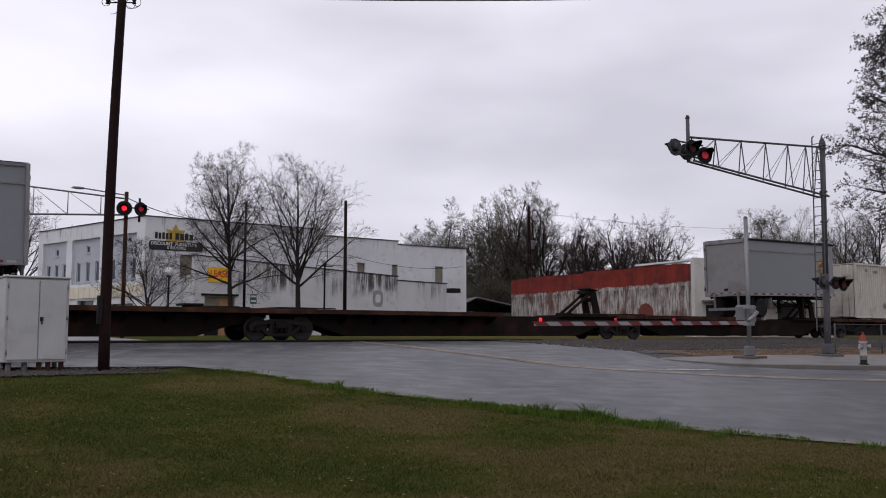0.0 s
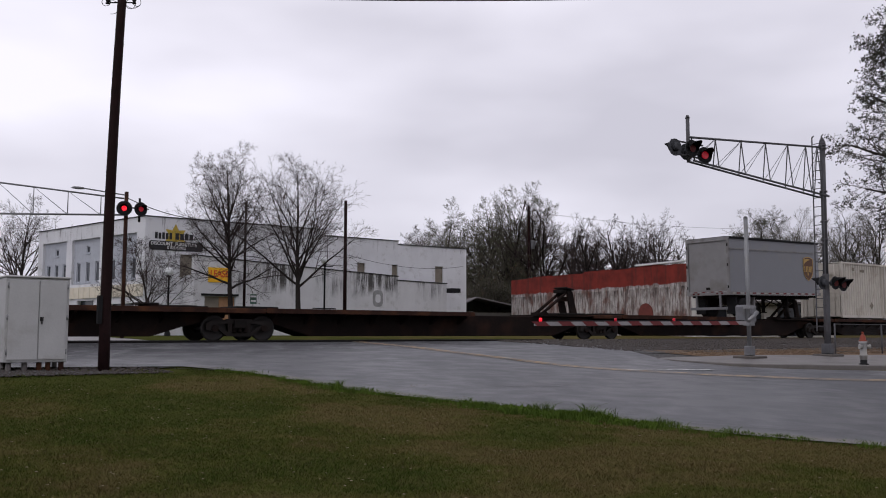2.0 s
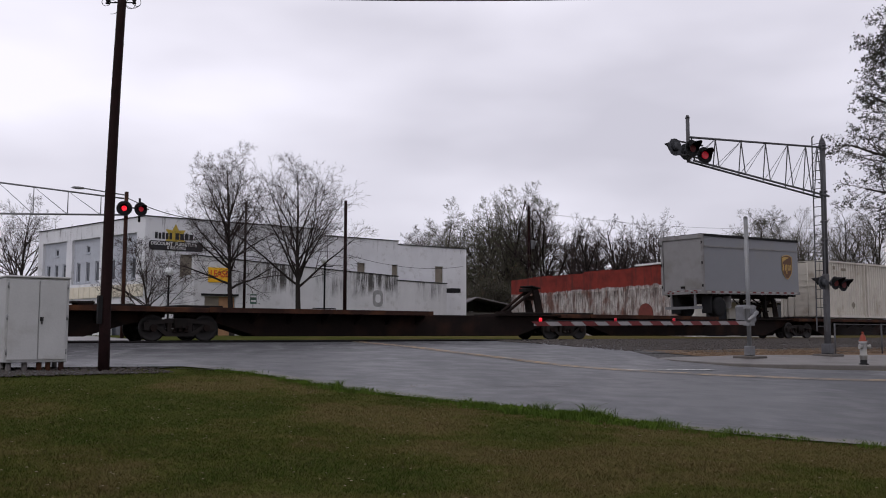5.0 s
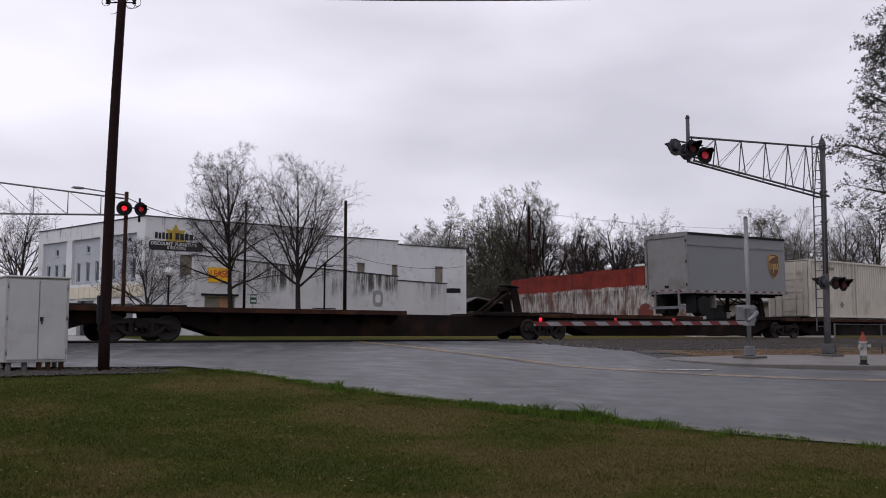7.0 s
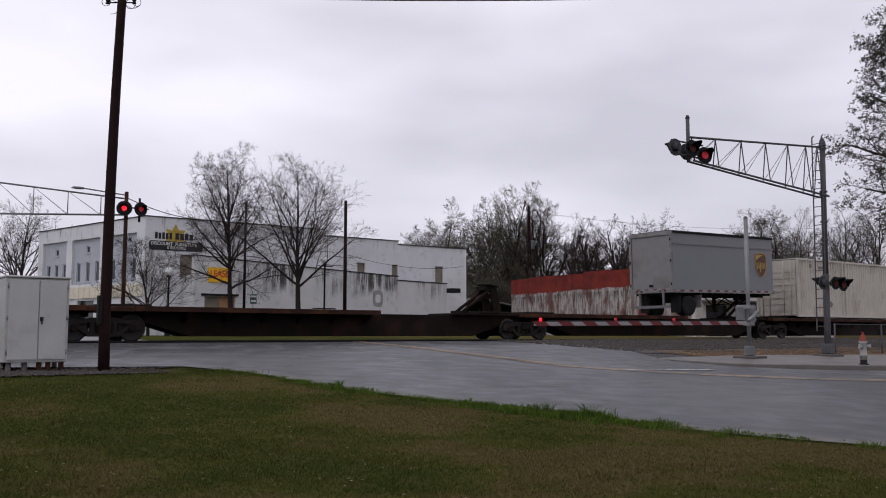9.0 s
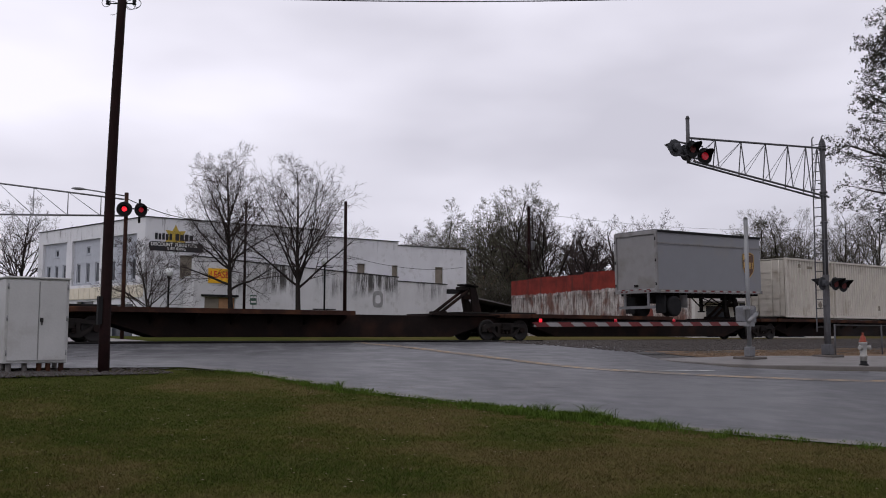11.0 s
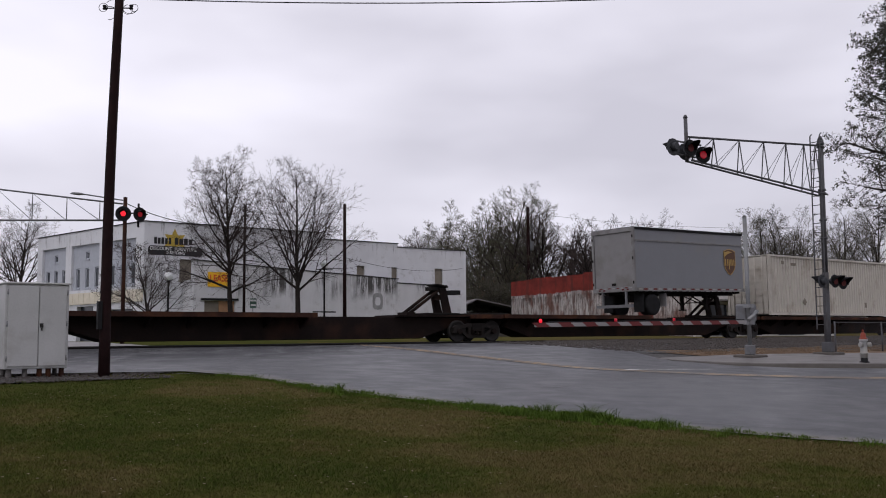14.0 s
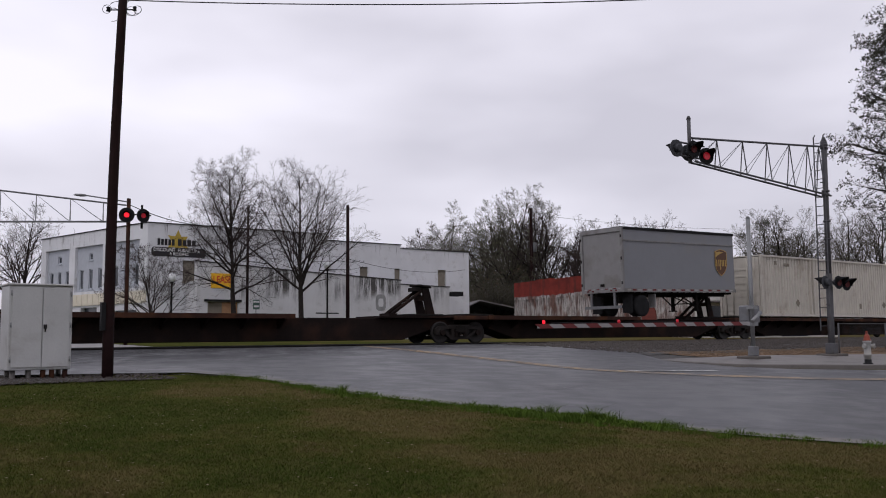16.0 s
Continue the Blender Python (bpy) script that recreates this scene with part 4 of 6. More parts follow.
def spine_unit(q, hitch_up, mirrored=False, decked=False):
    u = thing("spine_car", on(q, PC, 0), "rusty articulated spine car with wheel platforms", "rail car", "spine cars of the train")
    # beam coloured near-black, with the platform's shade in it
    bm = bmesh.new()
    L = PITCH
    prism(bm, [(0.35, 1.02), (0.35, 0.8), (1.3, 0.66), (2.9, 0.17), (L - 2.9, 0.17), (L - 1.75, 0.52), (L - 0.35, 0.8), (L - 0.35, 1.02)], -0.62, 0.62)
    part("spine", bm, RUST_DARK, u, "fishbelly centre beam, shade below the deck in its colour", bevel=0.02)
    bm = bmesh.new()
    for x0, x1 in ((L - 10.05, L - 0.6) if mirrored else (0.9, L - 0.7 if decked else 10.05),):
        box(bm, x0, x1, -1.3, 1.3, 1.03, 1.12)
        for s in (-1, 1):
            box(bm, x0, x1, s * 1.3 - 0.03, s * 1.3 + 0.03, 0.97, 1.135)
    part("wheel_platform", bm, RUST, u, "rusty steel wheel platform")
    # brackets take the same darkened colour, for shade under the platform
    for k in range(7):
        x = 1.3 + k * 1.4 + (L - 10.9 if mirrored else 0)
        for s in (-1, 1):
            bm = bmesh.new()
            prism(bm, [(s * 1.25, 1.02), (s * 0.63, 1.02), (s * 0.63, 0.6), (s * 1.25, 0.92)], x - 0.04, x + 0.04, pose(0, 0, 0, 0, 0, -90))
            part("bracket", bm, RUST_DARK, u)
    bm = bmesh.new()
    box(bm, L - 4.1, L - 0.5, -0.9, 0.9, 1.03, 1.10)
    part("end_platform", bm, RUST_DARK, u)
    bm = bmesh.new()
    box(bm, -0.6, 0.9, -1.25, 1.25, 0.95, 1.12)
    part("end_sill", bm, RUST, u, bevel=0.02)
    for x0, z in ((0.0, 1.12), (L - 2.6, 1.10)):
        bm = bmesh.new()
        box(bm, x0, x0 + 1.6, -0.75, 0.75, z + 0.003, z + 0.09)
        part("bridge_plate", bm, GRIME, u, bevel=0.02)
    # trailer hitch, raised or folded
    hx = L - 1.55
    h = part("hitch", hitch_bm(hitch_up), RUST_DARK, u, "raised trailer hitch" if hitch_up else "folded trailer hitch", pose(hx, 0, 1.1))
    bm = bmesh.new()
    top = 1.17 if hitch_up else 0.12
    box(bm, -0.34 if hitch_up else -1.7, 0.22 if hitch_up else -1.0, -0.4, 0.4, top, top + 0.07, pose(0, 0, 0) if not hitch_up else pose(0, 0, top) @ pose(0, 0, 0, 0, 9, 0) @ pose(0, 0, -top))
    if hitch_up:
        box(bm, -0.5, 0.2, -0.25, 0.25, top - 0.16, top - 0.003)
    part("hitch_plate", bm, GRIME, h, "greasy hitch plate", bevel=0.015)
    MOVING.append((u, q, 0.0))


def hitch_bm(up):
    bm = bmesh.new()
    if up:
        for s in (-0.32, 0.32):
            prism(bm, [(0.02, 0.0), (0.42, 0.0), (0.12, 1.1), (-0.2, 1.1)], s - 0.05, s + 0.05)
        box(bm, -0.08, 0.2, -0.27, 0.27, 0.65, 0.85)
        for s in (-0.22, 0.22):
            tube(bm, (-1.6, s, 0.08), (-0.1, s, 1.06), 0.075, 0.065, 8)
        box(bm, -1.8, -1.4, -0.35, 0.35, 0.0, 0.12)
    else:
        for s in (-0.32, 0.32):
            box(bm, -1.5, 0.3, s - 0.05, s + 0.05, 0.0, 0.12)
    return bm


def trailer(q, shield, flip=False, tilt=-1.0):
    """A 28-foot box trailer, its tail at x = 0."""
    L, W = 8.53, 1.29
    t = thing("box_trailer", on(q, PC, 0, 180 if flip else 0, 0, tilt), "grey box trailer on a spine car" + (" with a brown shield" if shield else ""), "trailer", "trailers on the train")
    z0, z1 = 2.28, 5.32
    bm = bmesh.new()
    box(bm, 0.08, L - 0.04, -W + 0.02, W - 0.02, z0 + 0.12, z1 - 0.06)
    part("body", bm, TRAILER_SIDE, t)
    for s in (-1, 1):
        bm = bmesh.new()
        box(bm, 0.06, L, s * W - 0.02, s * W + 0.02, z0, z0 + 0.17)
        part("bottom_rail", bm, TRAILER_TRIM, t)
        bm = bmesh.new()
        box(bm, 0.06, L, s * W - 0.015, s * W + 0.015, z1 - 0.64, z1 - 0.58)
        part("upper_seam", bm, TRAILER_TRIM, t)
        bm = bmesh.new()
        box(bm, 0.06, L, s * W - 0.02, s * W + 0.02, z1 - 0.1, z1)
        part("top_rail", bm, BLACK if s < 0 else ALU, t)
        for k in range(23):
            bm = bmesh.new()
            box(bm, 0.3 + k * 0.35, 0.56 + k * 0.35, s * (W + 0.023) - 0.003, s * (W + 0.023) + 0.003, z0 + 0.06, z0 + 0.14)
            part("reflector", bm, RED_STRIPE if k % 2 else HYD_WHITE, t)
    bm = bmesh.new()
    for y in (-1, 1):
        box(bm, -0.02, 0.1, y * W - 0.07, y * W + 0.07, z0, z1)
    box(bm, -0.02, 0.1, -W + 0.07, W - 0.07, z1 - 0.2, z1)
    box(bm, -0.02, 0.1, -W + 0.07, W - 0.07, z0, z0 + 0.22)
    part("rear_frame", bm, TRAILER_TRIM, t, bevel=0.01)
    bm = bmesh.new()
    box(bm, 0.035, 0.06, -W + 0.09, W - 0.09, z0 + 0.24, z1 - 0.22)
    door = part("roll_up_door", bm, TRAILER_DOOR, t)
    bm = bmesh.new()
    box(bm, 0.0, 0.033, -0.12, 0.12, z0 + 0.3, z0 + 0.42)
    part("door_latch", bm, GRIME, door)
    for y in (-0.9, -0.6, 0.6, 0.9):
        bm = bmesh.new()
        box(bm, -0.04, -0.022, y - 0.06, y + 0.06, z0 + 0.06, z0 + 0.13)
        part("tail_light", bm, DIM_RED, t)
    for k in range(9):
        bm = bmesh.new()
        box(bm, -0.03, -0.021, -W + 0.12 + k * 0.27, -W + 0.29 + k * 0.27, z0 + 0.15, z0 + 0.2)
        part("reflector", bm, HYD_WHITE if k % 2 == 0 else RED_STRIPE, t)
    for y in (-W - 0.005, W + 0.005):
        for zz in (z0 + 0.35, z0 + 1.5, z1 - 0.5):
            bm = bmesh.new()
            box(bm, -0.035, 0.05, y - 0.035, y + 0.035, zz, zz + 0.14)
            part("hinge", bm, GRIME, t)
    bm = bmesh.new()
    box(bm, 0.02, L, -W, W, z1 - 0.002, z1 + 0.03)
    part("roof", bm, BLACK, t)
    bm = bmesh.new()
    for y in (-0.75, 0.75):
        box(bm, -0.02, 0.06, y - 0.05, y + 0.05, z0 - 0.72, z0)
    box(bm, -0.04, 0.06, -1.15, 1.15, z0 - 0.76, z0 - 0.62)
    part("bumper", bm, ALU, t)
    bm = bmesh.new()
    for y in (-0.5, 0.5):
        box(bm, 0.1, L, y - 0.06, y + 0.06, z0 - 0.18, z0)
    ch = part("chassis", bm, GRIME, t)
    for k in range(18):
        bm = bmesh.new()
        box(bm, 0.3 + k * 0.46, 0.36 + k * 0.46, -W + 0.04, W - 0.04, z0 - 0.1, z0 + 0.002)
        part("cross_member", bm, GRIME, ch)
    bm = bmesh.new()
    tube(bm, (1.35, -0.9, 1.63), (1.35, 0.9, 1.63), 0.07, None, 8)
    box(bm, 0.5, 2.3, -0.56, -0.44, 1.8, 2.1)
    box(bm, 0.5, 2.3, 0.44, 0.56, 1.8, 2.1)
    ax = part("axle", bm, GRIME, t)
    for y in (-1.15, -0.82, 0.82, 1.15):
        bm = bmesh.new()
        lathe(bm, [(0.28, -0.12), (0.44, -0.13), (0.5, -0.09), (0.505, 0.0), (0.5, 0.09), (0.44, 0.13), (0.28, 0.12)], 26, pose(1.35, y, 1.63, 90, 0, 0))
        ty = part("tyre", bm, RUBBER, ax)
        bm = bmesh.new()
        lathe(bm, [(0.08, -0.1), (0.27, -0.1), (0.27, 0.1), (0.08, 0.04)], 18, pose(1.35, y, 1.63, 90, 0, 0))
        part("rim", bm, GRIME, ty)
    for y in (-0.98, 0.98):
        bm = bmesh.new()
        box(bm, 0.62, 0.65, y - 0.3, y + 0.3, 1.3, z0 - 0.1)
        part("mud_flap", bm, RUBBER, t, "black mud flap")
    # landing legs with braces
    bm = bmesh.new()
    for y in (-0.75, 0.75):
        box(bm, 5.9, 6.05, y - 0.07, y + 0.07, 1.42, z0)
        box(bm, 5.8, 6.15, y - 0.12, y + 0.12, 1.36, 1.42)
        tube(bm, (5.97, y, 1.6), (4.7, y * 0.7, z0 - 0.02), 0.035, None, 6)
        tube(bm, (5.97, y, 1.6), (6.9, y * 0.7, z0 - 0.02), 0.035, None, 6)
    tube(bm, (5.97, -0.75, 1.75), (5.97, 0.75, 1.75), 0.03, None, 6)
    tube(bm, (5.97, -0.75, 1.55), (5.97, 0.75, 2.15), 0.03, None, 6)
    part("landing_gear", bm, GRIME, t)
    if not flip:
        bm = bmesh.new()
        box(bm, 2.35, 2.38, -1.2, -0.75, 1.55, 2.2)
        part("mud_flap", bm, WHITE_STRIPE, t, "white mud flap")
    if shield:
        pts = [(-0.5, 0.55), (-0.25, 0.64), (0, 0.67), (0.25, 0.64), (0.5, 0.55), (0.5, -0.15), (0.4, -0.42), (0.2, -0.62), (0, -0.74), (-0.2, -0.62), (-0.4, -0.42), (-0.5, -0.15)]
        bm = bmesh.new()
        prism(bm, pts, -W - 0.008, -W + 0.0, pose(7.4, 0, 3.84) @ Matrix.Diagonal((0.97, 1, 0.97, 1)))
        sh = part("shield", bm, SHIELD_BROWN, t, "brown shield with gold marks")
        at_shield = pose(7.4, 0, 3.84) @ Matrix.Diagonal((0.97, 1, 0.97, 1))
        rim = pts + [pts[0]]
        bm = bmesh.new()
        for (xa, za), (xb, zb) in zip(rim, rim[1:]):
            prism(bm, [(xa, za), (xb, zb), (xb * 0.93, zb * 0.945), (xa * 0.93, za * 0.945)], -W - 0.014, -W - 0.009, at_shield)
        part("shield_rim", bm, SHIELD_GOLD, sh, "thin gold rim")
        bm = bmesh.new()
        prism(bm, [(-0.44, 0.22), (-0.28, 0.34), (-0.02, 0.45), (0.25, 0.51), (-0.1, 0.56), (-0.44, 0.5)], -W - 0.014, -W - 0.009, at_shield)
        part("shield_top", bm, SHIELD_GOLD, sh)
        for x, z_low, wide in ((-0.27, -0.22, 0.09), (0.02, -0.42, 0.07), (0.28, -0.22, 0.08)):
            for dx in (-wide, wide):
                bm = bmesh.new()
                prism(bm, [(x + dx - 0.035, z_low if dx < 0 else -0.22), (x + dx + 0.035, z_low if dx < 0 else -0.22), (x + dx + 0.035, 0.12), (x + dx - 0.035, 0.12)], -W - 0.014, -W - 0.009, at_shield)
                part("gold_bar", bm, SHIELD_GOLD, sh)
    MOVING.append((t, q, tilt, 180 if flip else 0))


def container(q):
    L, W, z0, z1 = 16.1, 1.29, 1.22, 4.52
    c = thing("shipping_container", on(q, PC, 0), "dusty white corrugated container on a spine car", "container")
    for s in (-1, 1):
        bm = bmesh.new()
        x, ys = 0.2, []
        pts = []
        while x < L - 0.2:
            pts += [(x, 0.0), (x + 0.09, 0.0), (x + 0.13, 0.05), (x + 0.22, 0.05)]
            x += 0.26
        va = [bm.verts.new((a, s * (W - d), z0 + 0.15)) for a, d in pts]
        vb = [bm.verts.new((a, s * (W - d), z1 - 0.1)) for a, d in pts]
        for k in range(len(pts) - 1):
            bm.faces.new((va[k], va[k + 1], vb[k + 1], vb[k]))
        part("corrugated_side", bm, CONTAINER, c)
        for za, zb, nm in ((z0, z0 + 0.16, "bottom_rail"), (z1 - 0.1, z1, "top_rail")):
            bm = bmesh.new()
            box(bm, 0.17, L - 0.17, s * W - 0.06, s * W + 0.02, za, zb)
            part(nm, bm, CONTAINER, c)
        for x0 in (0.0, L - 0.16, 4.6, 4.9):
            bm = bmesh.new()
            d = 0.16 if x0 in (0.0, L - 0.16) else 0.07
            box(bm, x0, x0 + d, s * W - 0.1, s * W + 0.024, z0, z1)
            part("post", bm, CONTAINER, c)
        for x0, zz, w, h, mt in ((9.8, z0 + 0.5, 0.22, 0.3, BOARD), (2.2, z1 - 0.55, 0.5, 0.16, BOARD), (1.3, z1 - 0.5, 0.24, 0.2, BOARD)):
            bm = bmesh.new()
            box(bm, x0, x0 + w, s * W + s * 0.004, s * W + s * 0.012, zz, zz + h)
            part("marking_plate", bm, mt, c)
    for x0, zz in ((3.4, z0 + 0.75), (12.6, z0 + 0.75)):
        bm = bmesh.new()
        box(bm, -0.15, 0.15, -0.006, 0.006, -0.15, 0.15, pose(x0, -W - 0.012, zz) @ pose(0, 0, 0, 0, 45, 0))
        part("placard", bm, BOARD, c, "small diamond placard")
    bm = bmesh.new()
    box(bm, 0.06, 0.1, -W + 0.1, W - 0.1, z0 + 0.1, z1 - 0.1)
    d = part("door", bm, CONTAINER, c)
    for y in (-0.9, -0.45, 0.45, 0.9):
        bm = bmesh.new()
        tube(bm, (0.03, y, z0 + 0.08), (0.03, y, z1 - 0.08), 0.025, None, 8)
        part("lock_rod", bm, CONTAINER, d)
    for k in range(7):
        bm = bmesh.new()
        z = z0 + 0.35 + k * 0.36
        box(bm, 0.035, 0.058, -W + 0.2, W - 0.2, z, z + 0.12)
        part("door_rib", bm, CONTAINER, d)
    bm = bmesh.new()
    box(bm, 0.1, L, -W + 0.05, W - 0.05, z1 - 0.05, z1 - 0.01)
    box(bm, 0.1, L, -W + 0.05, W - 0.05, z0 + 0.05, z0 + 0.1)
    box(bm, L - 0.06, L - 0.02, -W + 0.1, W - 0.1, z0 + 0.1, z1 - 0.05)
    part("roof", bm, CONTAINER, c)
    MOVING.append((c, q, 0.0))
    # saddles under its corners
    for x in (0.5, L - 0.9):
        bm = bmesh.new()
        box(bm, 0, 0.4, -1.2, 1.2, 1.15, 1.218)
        sd = solid("container_saddle", bm, RUST_DARK, on(q + x, PC, 0), "dark steel saddle under the container", "saddle", "saddles under the container")
        MOVING.append((sd, q + x, 0.0))


# ---- crossing signals ----
def flasher(parent, m, lamp, r=0.215):
    """A round target, hood and lens that face local -y."""
    bm = bmesh.new()
    tube(bm, (0, 0, 0), (0, 0.02, 0), r, None, 24)
    tube(bm, (0, 0.021, 0), (0, 0.16, 0), 0.13, 0.1, 12)
    f = part("flasher", bm, BACK_GREY, parent, "", m)
    bm = bmesh.new()
    tube(bm, (0, -0.03, 0), (0, -0.004, 0), 0.11, None, 18)
    part("lens", bm, lamp, f, "unlit red lens" if lamp is DIM_RED else "glowing red lens")
    bm = bmesh.new()
    tube(bm, (0, -0.006, 0), (0, -0.001, 0), r * 0.94, None, 24)
    part("target_face", bm, BLACK, f)
    bm = bmesh.new()
    va, vb = [], []
    for k in range(13):
        a = math.pi * (-0.1 + 1.2 * k / 12)
        va.append(bm.verts.new((0.185 * math.cos(a), 0, 0.185 * math.sin(a))))
        vb.append(bm.verts.new((0.185 * math.cos(a), -0.33 * max(0.15, math.sin(a)) - 0.03, 0.185 * math.sin(a) - 0.02)))
    for k in range(12):
        bm.faces.new((va[k], va[k + 1], vb[k + 1], vb[k]))
    bmesh.ops.solidify(bm, geom=bm.faces[:], thickness=0.008)
    part("hood", bm, BLACK, f)


def truss_arm(t, reach, za, zb, ta, tb, stops, mat, y=0.0, half=0.16, lean=-1, chord=0.033):
    """A three-chord arm from the mast (x = 0) towards -x: bottom za to zb, top ta to tb. stops: where its uprights stand; lean: which way the braces fall."""
    def bot(x):
        return za + (zb - za) * x / reach

    def top(x):
        return ta + (tb - ta) * x / reach

    def out(x, s):
        return y + s * half * (1 - 0.4 * x / reach)

    bm = bmesh.new()
    tube(bm, (0, y, top(0)), (-reach, y, top(reach)), chord, None, 8)
    part("top_chord", bm, mat, t)
    for s in (-1, 1):
        bm = bmesh.new()
        tube(bm, (0, out(0, s), bot(0)), (-reach, out(reach, s), bot(reach)), chord, None, 8)
        part("bottom_chord", bm, mat, t)
    for a, b in zip(stops, stops[1:] + [None]):
        for s in (-1, 1):
            bm = bmesh.new()
            tube(bm, (-a, y, top(a)), (-a, out(a, s), bot(a)), 0.017, None, 6)
            part("upright", bm, mat, t)
            if b is not None:
                u, v = (a, b) if lean < 0 else (b, a)
                bm = bmesh.new()
                tube(bm, (-u, y, top(u)), (-v, out(v, s), bot(v)), 0.0085, None, 5)
                part("brace", bm, mat, t)


def footing(t, z, mat=FOOTING, w=0.36, x=0.0):
    bm = bmesh.new()
    box(bm, x - w, x + w, -w, w, z - 0.3, z + 0.07)
    part("footing", bm, mat, t, "weathered concrete footing", bevel=0.03)


def cantilever_signal():
    z = level(16.2) + 0.1
    t = thing("cantilever_signal", on(27.6, 16.2, 0), "galvanised cantilever mast with truss arm, ladder and red flashers", "railway signal")
    footing(t, z, FOOTING, 0.36, -0.15)
    bm = bmesh.new()
    tube(bm, (-0.15, 0, z + 0.05), (-0.1, 0, 2.2), 0.105, 0.105, 18)
    tube(bm, (-0.1, 0, 2.2), (0, 0, 6.5), 0.088, 0.088, 18)
    tube(bm, (0, 0, 6.5), (0, 0, 6.6), 0.105, 0.105, 14)
    tube(bm, (0, 0, 6.6), (0, 0, 6.75), 0.1, 0.04, 14)
    part("mast", bm, MAST, t)
    bm = bmesh.new()
    box(bm, -0.30, 0.0, -0.15, 0.15, z + 0.07, z + 0.40)
    part("junction_base", bm, MAST, t, bevel=0.02)
    for zz in (4.78, 4.9, 6.35, 6.45, 3.9, 3.3):
        bm = bmesh.new()
        cx = -0.15 + 0.15 * (zz + 0.5) / 7
        tube(bm, (cx, 0, zz), (cx, 0, zz + 0.06), 0.125, None, 16)
        part("clamp", bm, MAST, t)
    truss_arm(t, 6.85, 4.76, 5.17, 6.42, 5.86, [0.32, 0.98, 2.0, 3.2, 4.45, 5.7, 6.8], MAST)
    # ladder on the arm's side
    for y in (-0.17, 0.17):
        bm = bmesh.new()
        tube(bm, (-0.45, y, 0.35), (-0.32, y, 6.72), 0.024, None, 6)
        tube(bm, (-0.32, y, 6.72), (-0.22, y, 6.8), 0.02, None, 6)
        part("ladder_rail", bm, MAST, t)
    for k in range(21):
        bm = bmesh.new()
        tube(bm, (-0.45 + 0.006 * k, -0.17, 0.5 + k * 0.3), (-0.45 + 0.006 * k, 0.17, 0.5 + k * 0.3), 0.014, None, 6)
        part("rung", bm, MAST, t)
    for zz in (1.2, 3.2, 5.2):
        bm = bmesh.new()
        tube(bm, (-0.32, 0, zz), (-0.1, 0, zz), 0.02, None, 6)
        part("ladder_bracket", bm, MAST, t)
    # lamps at the tip: a post and three flashers
    bm = bmesh.new()
    tube(bm, (-6.95, 0, 5.12), (-6.95, 0, 6.4), 0.055, None, 10)
    tube(bm, (-6.95, 0, 6.4), (-6.95, 0, 6.49), 0.07, 0.035, 10)
    part("lamp_post", bm, MAST, t)
    bm = bmesh.new()
    for zz in (5.3, 5.68):
        tube(bm, (-7.68, 0, zz), (-6.3, 0, zz), 0.028, None, 8)
    part("cross_arm", bm, MAST, t)
    flasher(t, pose(-7.6, -0.05, 5.47, 0, 0, -186), DIM_RED, 0.245)
    flasher(t, pose(-6.98, -0.16, 5.5, 0, 0, -8), DIM_RED, 0.245)
    flasher(t, pose(-6.42, -0.16, 5.36, 0, 0, -18), HALF_RED, 0.245)
    flasher(t, pose(-6.75, 0.22, 5.48, 0, 0, 165), DIM_RED, 0.245)
    # lower flashers
    bm = bmesh.new()
    tube(bm, (-0.6, -0.2, 1.92), (0.5, -0.2, 1.92), 0.03, None, 8)
    part("cross_arm", bm, MAST, t)
    flasher(t, pose(-0.5, -0.1, 1.9, 0, 0, -180), DIM_RED)
    flasher(t, pose(-0.05, -0.3, 1.9, 0, 0, -5), DIM_RED)
    flasher(t, pose(0.42, -0.3, 1.86, 0, 0, -8), DIM_RED)
    # crossbuck, seen nearly edge-on
    for a in (45, -45):
        bm = bmesh.new()
        box(bm, -0.6, 0.6, -0.006, 0.006, -0.11, 0.11, pose(0.3, 0.2, 3.1, 0, 0, 20) @ pose(0, 0, 0, 0, a, 0))
        part("crossbuck", bm, WHITE_STRIPE, t, "white crossbuck blade")


